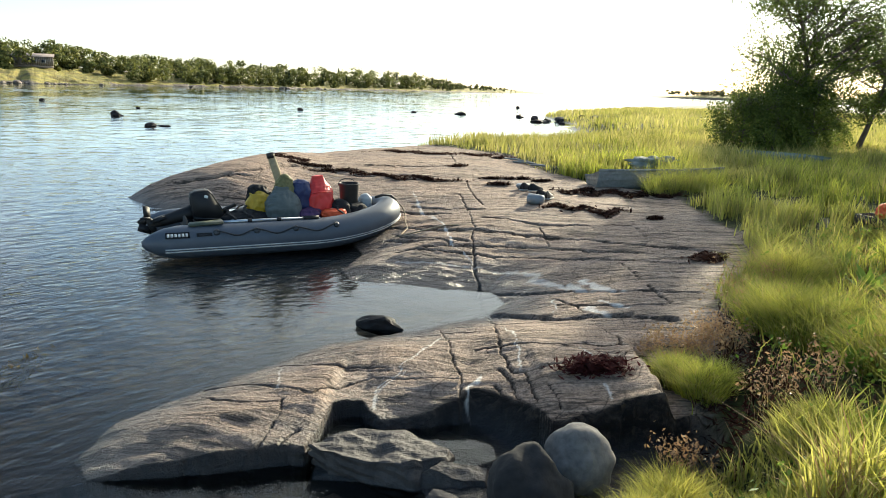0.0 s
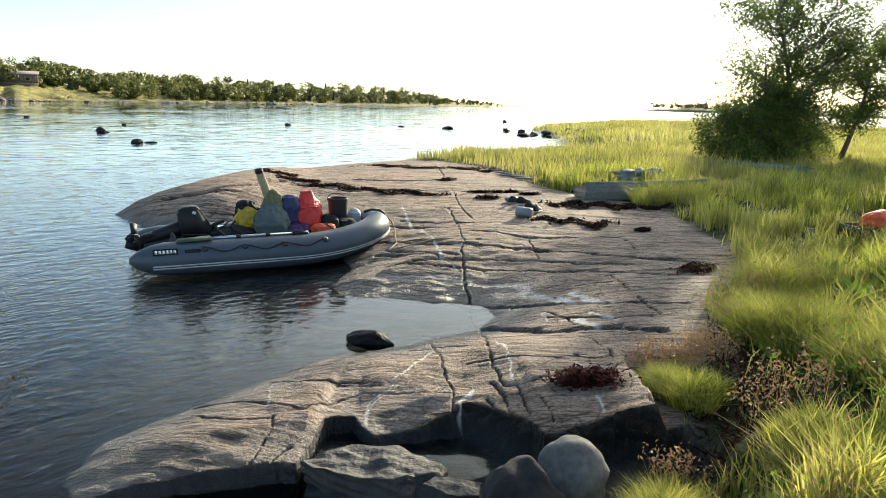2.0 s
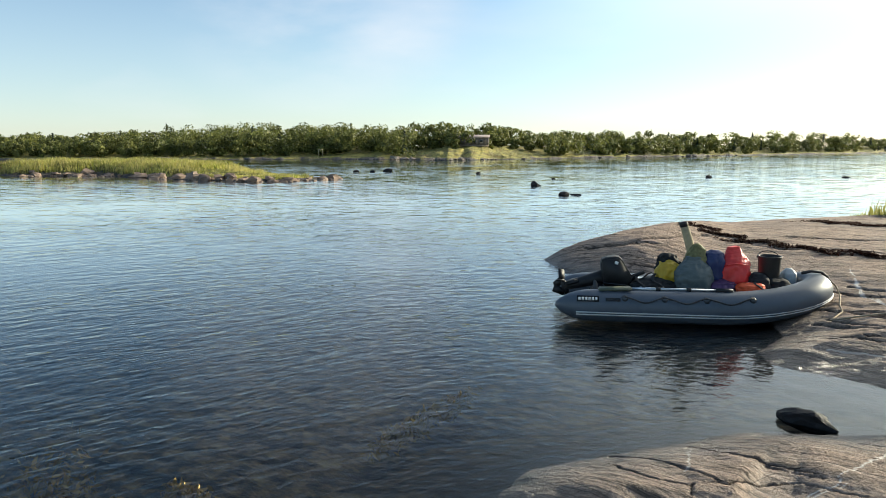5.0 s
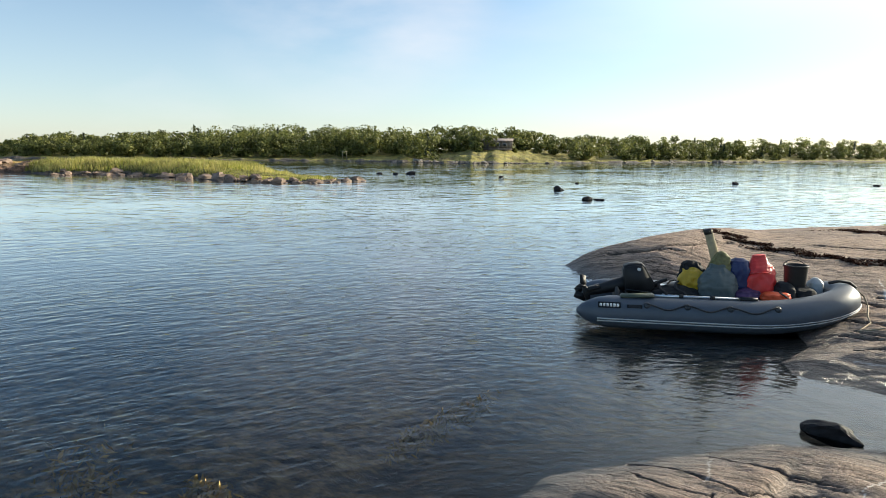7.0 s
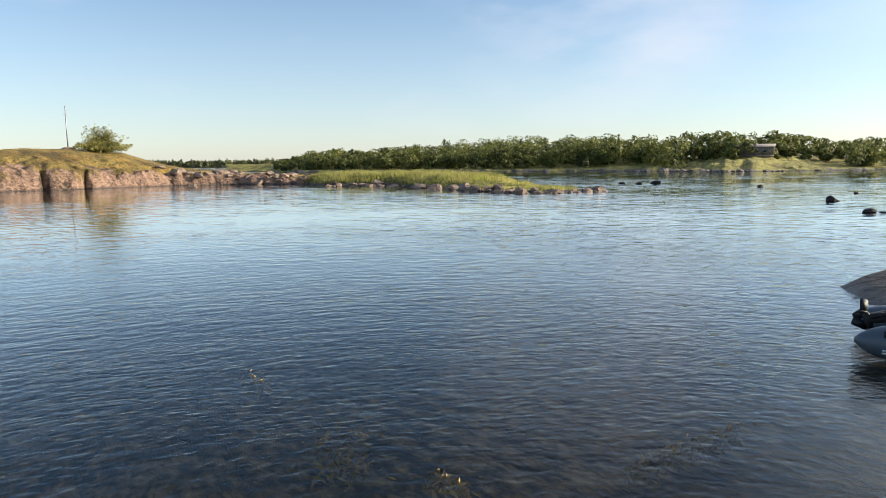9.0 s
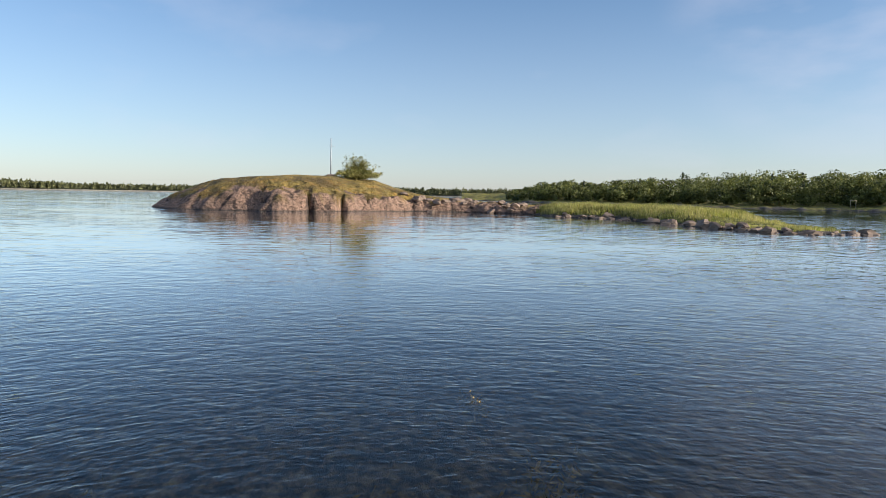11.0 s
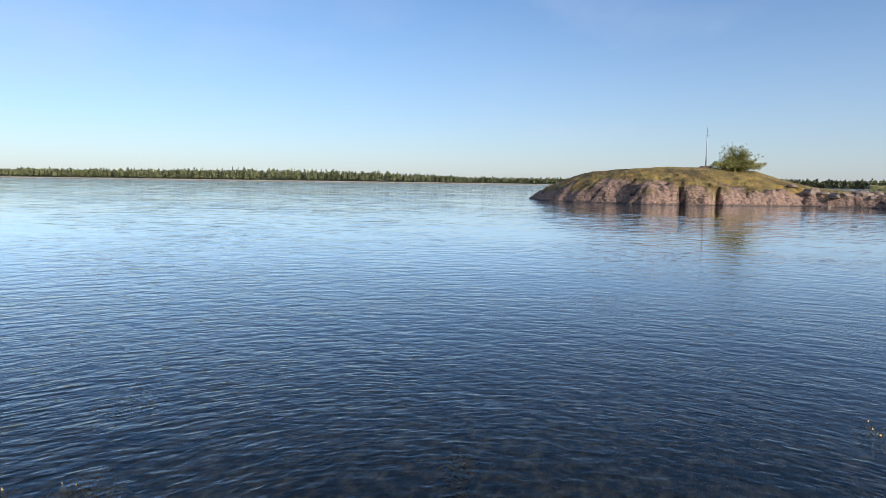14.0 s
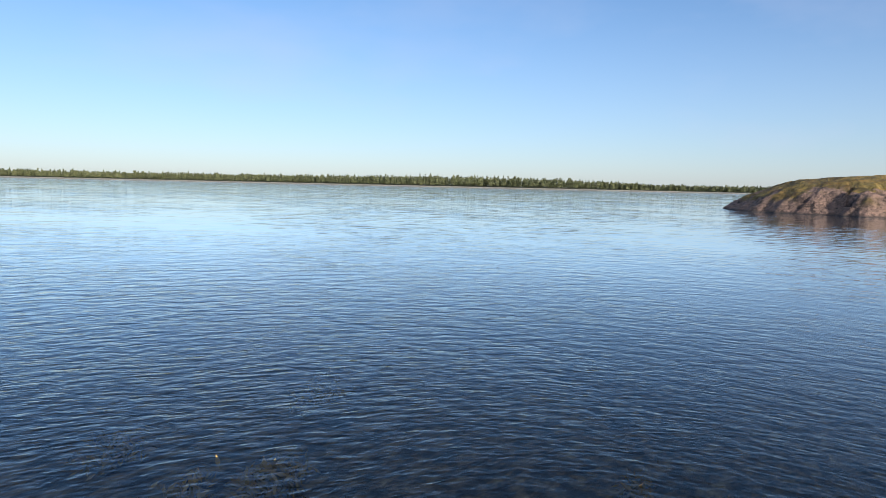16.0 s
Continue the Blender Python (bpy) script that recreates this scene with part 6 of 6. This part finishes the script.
weed("seaweed_heap", 1.15, 4.46, 0.30, 0.17, -10, 1500, MAT_REDWEED, "dark red dried seaweed heap on the near slab", 1, 0.09, 0.016)
for k, (x, y, ln, wd, tn) in enumerate(((-1.2, 18.5, 0.9, 0.35, -20), (-0.4, 17.9, 1.0, 0.3, -25), (-3.6, 15.5, 0.8, 0.35, -40), (-2.9, 14.8, 0.9, 0.3, -35), (-2.1, 14.2, 1.1, 0.3, -25), (-1.2, 13.7, 1.0, 0.22, -25),
                                       (-0.3, 13.4, 0.9, 0.18, -20), (0.9, 17.8, 0.7, 0.25, 0), (1.5, 17.3, 0.4, 0.2, 0), (2.5, 12.05, 0.5, 0.2, -12), (3.0, 11.85, 0.6, 0.28, -18), (3.45, 11.75, 0.3, 0.15, -10), (2.0, 10.65, 0.45, 0.13, -12),
                                       (2.55, 10.4, 0.5, 0.2, -5), (1.15, 12.85, 0.25, 0.12, 0), (1.5, 13.6, 0.5, 0.14, -8), (1.0, 13.55, 0.25, 0.1, 0), (2.0, 13.3, 0.25, 0.12, 0), (3.25, 7.75, 0.3, 0.2, 10), (3.9, 11.8, 0.5, 0.15, -20), (3.25, 9.9, 0.14, 0.05, 0), (0.35, 15.3, 0.3, 0.25, 0))):
    weed("seaweed_heap", x, y, ln, wd * (1.5 if y < 13 else 1.0), tn, int((1300 if y < 13 else 620) * ln + 150), MAT_WEED, "blackish brown stranded seaweed heap on the rock slab", 10 + k, 0.03, 0.026)
rng = np.random.default_rng(81)
KELPS = [(-7.55, 2.3, 0.28, 0.10), (-4.2, 2.7, 0.2, 0.1), (-3.57, 4.6, 0.12, 0.55), (-3.56, 5.2, 0.1, 0.3), (-4.2, -4.25, 0.35, 0.16), (-6.4, -5.65, 0.5, 0.16), (-3.8, -6.0, 0.3, 0.12), (-5.75, -1.5, 0.4, 0.12), (-3.5, -4.6, 0.3, 0.12), (-5.1, 0.55, 0.1, 0.08), (-5.7, 2.5, 0.5, 0.3), (-5.0, 0.8, 0.6, 0.3)]
for k, (x, y, ln, wd) in enumerate(KELPS):
    n = 520 if k < 5 else 260
    px, py = rng.normal(x, ln * 0.5, n), rng.normal(y, wd * 0.5, n)
    pz = -0.02 - rng.uniform(0, 1, n) ** 0.7 * (0.12 if k < 4 else 0.35 if k < 10 else 0.5)
    v, f = leaves(np.stack([px, py, pz], -1), 1.2, 0.028, rng, 2.0)
    tagged(new("kelp_patch", mesh_np("kelp_patch", v, f, MAT_KELP)), "golden brown kelp fronds just under the surface", "seaweed", "kelp in the shallows", "stuff")


# ---- old skiff, upturned boat, loose gear on the rock ----
def hull_section(t, beam, depth, sheer):
    """Half sections of a small open boat at t from stern 0 to bow 1: points from keel to gunwale."""
    w = beam * (0.78 + 0.5 * t - 1.28 * t**3)
    top = depth + sheer * t * t
    return [(w * s, 0.02 + 0.25 * t**4 * depth + top * (s**2.4 if s < 1 else 1)) for s in (0.12, 0.5, 0.78, 0.94, 1.0)]


def wooden_hull(top, length, beam, depth, sheer, mat, thick=0.018):
    steps = 12
    for side in (-1, 1):
        for k in range(4):
            bm = bmesh.new()
            lo, hi = [], []
            for i in range(steps + 1):
                t = i / steps
                sec = hull_section(t, beam / 2, depth, sheer)
                (w0, z0), (w1, z1) = sec[k], sec[k + 1]
                lo.append(bm.verts.new((t * length, side * (w0 + 0.006), z0 - 0.012)))
                hi.append(bm.verts.new((t * length, side * w1, z1)))
            for i in range(steps):
                bm.faces.new((lo[i], lo[i + 1], hi[i + 1], hi[i]))
            bmesh.ops.recalc_face_normals(bm, faces=bm.faces)
            bmesh.ops.solidify(bm, geom=bm.faces[:], thickness=thick)
            part("plank", bm, mat, top, soft=False)
        rail = [(i / steps * length, side * hull_section(i / steps, beam / 2, depth, sheer)[4][0], hull_section(i / steps, beam / 2, depth, sheer)[4][1] + 0.012) for i in range(steps + 1)]
        part("gunwale", tube(rail, 0.024, 6), mat, top)
    sec = hull_section(0, beam / 2, depth, sheer)
    bm = bmesh.new()
    face = [bm.verts.new((0.0, w, z)) for w, z in sec] + [bm.verts.new((0.0, -w, z)) for w, z in sec[::-1]]
    bm.faces.new(face)
    bmesh.ops.solidify(bm, geom=bm.faces[:], thickness=0.03)
    part("transom", bm, mat, top)
    for t in (0.35, 0.65):
        w = hull_section(t, beam / 2, depth, sheer)[3][0]
        part("thwart", block((0.2, 2 * w, 0.025), (t * length, 0, depth * 0.7), 0.006), mat, top)


skiff = thing("rowing_boat", pose(2.92, 12.75, -0.05 + ground_z(3.2, 12.5) - 0.08, -15, 0, 10), "old weathered grey wooden rowing boat lying in the grass", "boat")
wooden_hull(skiff, 2.8, 0.9, 0.34, 0.06, MAT_GREYWOOD)
net = part("fishing_net", lump((0.5, 0.26, 0.17), 12, 0.6, 4, scale=2.6), MAT_NET)
net.matrix_world = pose(4.55, 14.3, ground_z(4.55, 14.3) + 0.26, 0, 0, 10)
tagged(net, "pale bundled net heaped in the grass behind the old boat", "net")
green = thing("upturned_boat", pose(8.1, 18.4, ground_z(8.6, 18.2) + 0.24, 180, 0, -20), "faded green boat lying upturned in tall grass", "boat")
wooden_hull(green, 2.4, 1.0, 0.32, 0.05, MAT_GREENBOAT)
far_boat = thing("rowing_boat", pose(*polar(37.6, 182), 0.25, 0, 0, 150), "small pale rowing boat drawn up on the far shore", "boat")
wooden_hull(far_boat, 4.2, 1.4, 0.5, 0.2, MAT_GREYWOOD)

gz = ground_z(5.62, 8.28) + 0.05
crate = thing("crate", pose(5.62, 8.28, gz, 0, 0, 20), "black plastic crate standing in the grass", "crate")
part("bottom", block((0.56, 0.4, 0.03), (0, 0, 0.05), 0.008), MAT_BLACK, crate)
for s in (-1, 1):
    part("side", block((0.56, 0.025, 0.14), (0, s * 0.19, 0.11), 0.008), MAT_BLACK, crate)
    part("end", block((0.025, 0.36, 0.14), (s * 0.27, 0, 0.11), 0.008), MAT_BLACK, crate)
sack("dry_bag", ((0, 0.26, 0.17), (0.08, 0.32, 0.21), (0.2, 0.3, 0.19), (0.27, 0.2, 0.1), (0.3, 0.08, 0.05)), (0.03, 0, 0.15), MAT_ORANGE, "bright orange bag lying on a black crate", "bag", 17, 0.14, m=pose(5.72, 8.24, gz + 0.02, 0, 0, 20) @ Matrix.Scale(0.8, 4))


def shoe(x, y, turn, mat, label, roll=0):
    top = thing("shoe", pose(x, y, ground_z(x, y) + 0.012, roll, 0, turn), label, "shoe", "shoes on the slab")
    bm = bmesh.new()
    rows = []
    for u, w, h in ((-0.14, 0.028, 0.09), (-0.11, 0.04, 0.12), (-0.05, 0.042, 0.125), (0.01, 0.04, 0.085), (0.07, 0.046, 0.06), (0.12, 0.04, 0.045), (0.145, 0.022, 0.03)):
        rows.append([bm.verts.new((u, w * math.cos(a) * (1.0 if math.sin(a) < 0.5 else 0.72), 0.024 + h * max(0, math.sin(a)))) for a in np.linspace(0, math.pi, 9).tolist()])
    for a, b in zip(rows, rows[1:]):
        for s in range(8):
            bm.faces.new((a[s], b[s], b[s + 1], a[s + 1]))
    bm.faces.new(rows[0][::-1])
    bm.faces.new(rows[-1])
    part("upper", bm, mat, top)
    bm = block((0.3, 0.09, 0.026), (0.002, 0, 0.012), 0.011, 2)
    part("sole", bm, MAT_TRIM, top, "pale rubber sole")


shoe(1.58, 12.2, 30, MAT_BLACK, "dark rubber shoe drying on the rock slab")
shoe(1.72, 12.05, 20, MAT_BLACKCLOTH, "dark shoe drying on the rock slab")
shoe(1.78, 11.55, 35, MAT_BLACKCLOTH, "black shoe lying by the plastic jug")
shoe(1.86, 11.35, 60, MAT_BLACK, "black shoe lying by the seaweed")
jug = thing("plastic_jug", pose(1.58, 11.0, ground_z(1.58, 11.0) + 0.085, 90, 0, 60), "cut-open clouded plastic jug lying on the rock slab", "jug")
bm = bmesh.new()
rings = []
for z, r in ((0.2, 0.05), (0.18, 0.1), (0.14, 0.115), (-0.16, 0.118), (-0.16, 0.11), (0.12, 0.08)):
    rings.append([bm.verts.new((r * 0.72 * math.cos(a) * 1.15, r * 0.72 * math.sin(a), z * 0.75)) for a in (2 * math.pi * k / 20 for k in range(20))])
for a, b in zip(rings, rings[1:]):
    for s in range(20):
        bm.faces.new((a[s], a[(s + 1) % 20], b[(s + 1) % 20], b[s]))
bm.faces.new(rings[0])
bm.faces.new(rings[-1])
bmesh.ops.recalc_face_normals(bm, faces=bm.faces)
part("body", bm, MAT_JUG, jug)
part("handle", tube([(0.08, 0.0, 0.08), (0.15, 0.0, 0.06), (0.15, 0.0, -0.02), (0.09, 0.0, -0.05)], 0.014, 8), MAT_JUG, jug)
pack = part("folded_cloth", lump((0.16, 0.1, 0.06), 33, 0.35, 3), MAT_JUG)
pack.matrix_world = pose(1.55, 12.45, ground_z(1.55, 12.45) + 0.05, 0, 0, 25)
tagged(pack, "crumpled pale cloth beside the shoes", "cloth")
for k, (x, y, ln, tn) in enumerate(((1.9, 16.5, 1.1, -55), (2.1, 16.2, 0.9, -40), (2.25, 15.7, 1.0, -62), (2.4, 15.4, 0.8, -30))):
    ob = part("driftwood", tube([(-ln / 2, 0, 0.0), (-ln / 6, 0.015, 0.012), (ln / 5, -0.01, 0.01), (ln / 2, 0.01, 0.0)], [0.035, 0.045, 0.04, 0.025], 7, True, 0.6), MAT_GREYWOOD)
    ob.matrix_world = pose(x, y, ground_z(x, y) + 0.04, 0, 0, tn)
    tagged(ob, "bleached grey driftwood stick at the grass edge", "driftwood", "driftwood at the grass edge")


# ---- hut, mast and poles across the water ----
hx, hy = polar(30.9, 203)
hz = float(shore_rise(np.array([30.9]), np.array([35.0]), np.array([hx]), np.array([hy]))[0][0])
hut = thing("hut", pose(hx, hy, hz + 0.25, 0, 0, 28), "small weathered wooden hut with faded pale roof on the knoll", "hut")
W, D, H = 8.6, 4.6, 2.2
for k in range(22):
    part("board", block((W / 22 - 0.02, 0.06, H), (-W / 2 + (k + 0.5) * W / 22, -D / 2 + (0.012 if k % 2 else 0), H / 2), 0), MAT_HUTWALL, hut)
part("rear_wall", block((W, 0.1, H + 0.5), (0, D / 2, (H + 0.5) / 2), 0.01), MAT_HUTWALL, hut)
for s in (-1, 1):
    part("side_wall", block((0.1, D - 0.12, H), (s * (W / 2 - 0.05), 0, H / 2), 0.01), MAT_HUTWALL, hut)
part("roof", block((W + 0.7, D * 0.62, 0.12), (0, -D * 0.27, H + 0.34), 0.02, 1, (17, 0, 0)), MAT_HUTROOF, hut, "faded pale roof slope")
part("roof", block((W + 0.7, D * 0.62, 0.12), (0, D * 0.27, H + 0.34), 0.02, 1, (-17, 0, 0)), MAT_HUTROOF, hut, "faded pale roof slope")
for x in (-1.9, 0.2, 2.2):
    win = part("window", block((1.0, 0.08, 0.75), (x, -D / 2 - 0.045, 1.05), 0.01), MAT_TRIM, hut, "pale window frame")
    part("pane", block((0.84, 0.03, 0.6), (x, -D / 2 - 0.085, 1.05), 0.005), MAT_GLASS, win)
part("door", block((0.8, 0.07, 1.6), (-2.9 + 0.15, -D / 2 - 0.04, 0.85), 0.01), MAT_HUTWALL, hut, "dark plank door")
part("foundation", block((W, D, 0.6), (0, 0, -0.25), 0.03), MAT_FARSTONE, hut)
px, py = polar(32.3, 203)
pole = part("flagpole", tube([(0.0, 0, 0), (0.0, 0, 2.5), (-0.35, 0, 5.2)], [0.07, 0.06, 0.04], 8), MAT_STEEL)
pole.matrix_world = pose(px, py, hz - 0.1)
tagged(pole, "thin leaning pole beside the hut", "pole")
mx, my = polar(85.1, 104)
mz = float(islet_height(np.array([mx]), np.array([my]))[0][0])
mast = thing("mast", pose(mx, my, mz), "thin guyed mast on the islet's top", "mast")
part("pole", tube([(0, 0, -0.2), (0, 0, 2.4), (0, 0.02, 5.8)], [0.09, 0.08, 0.06], 8), MAT_STEEL, mast)
part("crossbar", tube([(0, -0.25, 4.6), (0.0, 0.6, 4.6)], 0.03, 6), MAT_STEEL, mast)
part("base_stones", lump((0.9, 0.8, 0.4), 51, 0.4, 2), MAT_SHOREROCK, mast, "pile of stones round the foot")
px, py = polar(43.9, 209)
frame_post = thing("jetty_frame", pose(px, py, 0.9, 0, 0, 45), "small weathered timber frame at the far waterline", "timber frame")
for s in (-1, 1):
    part("post", block((0.18, 0.18, 2.4), (s * 0.6, 0, 0.7), 0.01), MAT_POST, frame_post)
part("beam", block((1.6, 0.2, 0.2), (0, 0, 1.95), 0.01), MAT_POST, frame_post)


# ---- tufts, dry stalks and herbs on the bank ----
def tussock(x, y, r, h, n, seed, mat, label):
    rng = np.random.default_rng(seed)
    a, q = rng.uniform(0, 6.28, n), np.sqrt(rng.random(n)) * r
    px, py = x + q * np.cos(a), y + q * np.sin(a)
    base = near_height(px[None], py[None])[0][0]
    z = base + 0.10 * (1 - (q / r) ** 2)
    hh = h * rng.uniform(0.55, 1.1, n)
    v, f = blades(px, py, z, hh, 0.006 * rng.uniform(0.6, 1.5, n), rng, 0.7)
    v = v.reshape(-1, 5, 3)
    out = np.stack([np.cos(a), np.sin(a)], -1) * (q / r * h * 0.55)[:, None]
    v[:, 2:4, :2] += out[:, None] * 0.35
    v[:, 4, :2] += out
    tagged(new("grass_tussock", mesh_np("grass_tussock", v.reshape(-1, 3), f, mat)), label, "grass", "tussocks on the bank", "stuff")


for k, (x, y, r, h, n) in enumerate(((1.80, 4.62, 0.15, 0.2, 1500), (1.92, 4.38, 0.17, 0.22, 1700), (2.8, 5.15, 0.28, 0.36, 2400), (1.35, 3.25, 0.2, 0.18, 2000), (1.1, 2.95, 0.2, 0.16, 2000), (2.15, 3.25, 0.28, 0.14, 2200), (2.7, 3.0, 0.3, 0.16, 2200), (1.75, 2.75, 0.3, 0.13, 2200), (4.0, 12.0, 0.3, 0.42, 500), (4.5, 12.3, 0.35, 0.48, 600), (5.0, 12.6, 0.35, 0.5, 600), (3.45, 6.3, 0.3, 0.4, 2000), (3.1, 4.1, 0.35, 0.3, 2800), (2.9, 4.8, 0.3, 0.32, 2200))):
    tussock(x, y, r, h, n, 400 + k, MAT_GRASS, "dense bright green grass tussock at the rock's edge")


def stalks(x, y, r, n, h, seed):
    rng = np.random.default_rng(seed)
    a, q = rng.uniform(0, 6.28, n), np.sqrt(rng.random(n)) * r
    px, py = x + q * np.cos(a), y + q * np.sin(a)
    z = near_height(px[None], py[None])[0][0]
    hh = h * rng.uniform(0.6, 1.1, n)
    v, f = blades(px, py, z, hh, np.full(n, 0.004), rng, 0.4)
    tips = v.reshape(-1, 5, 3)[:, 4]
    heads = np.repeat(tips, 9, 0) + rng.normal(0, 0.018, (n * 9, 3)) * (1, 1, 2.2)
    v2, f2 = leaves(heads, 0.3, 0.009, rng, 1.6)
    tri = np.concatenate([f2[:, [0, 1, 2]], f2[:, [0, 2, 3]]]) + len(v)
    tagged(new("seed_grass", mesh_np("seed_grass", np.concatenate([v, v2]), np.concatenate([f, tri]), MAT_DRY)), "reddish dry seed heads of grass over the bank", "grass", "seed grasses", "stuff")


for k, (x, y, r, n, h) in enumerate(((1.85, 5.05, 0.18, 60, 0.14), (2.1, 5.05, 0.2, 80, 0.18), (2.2, 4.9, 0.2, 90, 0.22), (2.7, 5.5, 0.3, 36, 0.36), (1.5, 3.6, 0.15, 40, 0.25), (3.0, 6.2, 0.25, 26, 0.36), (2.3, 3.9, 0.3, 70, 0.3))):
    stalks(x, y, r, n, h, 500 + k)


def herb(x, y, size, seed):
    """A dock-like rosette of broad upright leaves."""
    rng = np.random.default_rng(seed)
    top = thing("dock_plant", pose(x, y, ground_z(x, y)), "bright green broad-leaved dock plant among grass", "plant", "dock plants on the bank")
    for k in range(7):
        a = float(rng.uniform(0, 6.28))
        ln, wd = size * float(rng.uniform(0.7, 1.1)), size * 0.16
        tilt = float(rng.uniform(0.25, 0.8))
        bm = bmesh.new()
        rows = []
        for i in range(6):
            t = i / 5
            w = wd * math.sin(math.pi * min(1, 0.12 + 0.88 * t) ** 0.8) + 0.003
            out, up = ln * t * tilt * (0.6 + 0.6 * t), ln * t * (1.05 - 0.3 * t * tilt) + 0.1 * size
            rows.append([bm.verts.new((out * math.cos(a) - s * w * math.sin(a), out * math.sin(a) + s * w * math.cos(a), up + (0.12 * w if s else 0))) for s in (-1, 0, 1)])
        for p, q in zip(rows, rows[1:]):
            for s in (0, 1):
                bm.faces.new((p[s], p[s + 1], q[s + 1], q[s]))
        part("leaf", bm, MAT_HERB, top)


for k, (x, y, s) in enumerate(((3.2, 5.0, 0.3), (3.4, 4.6, 0.26), (3.05, 4.35, 0.22), (3.8, 5.6, 0.34), (2.7, 4.0, 0.2), (4.0, 6.4, 0.32))):
    herb(x, y, s, 600 + k)
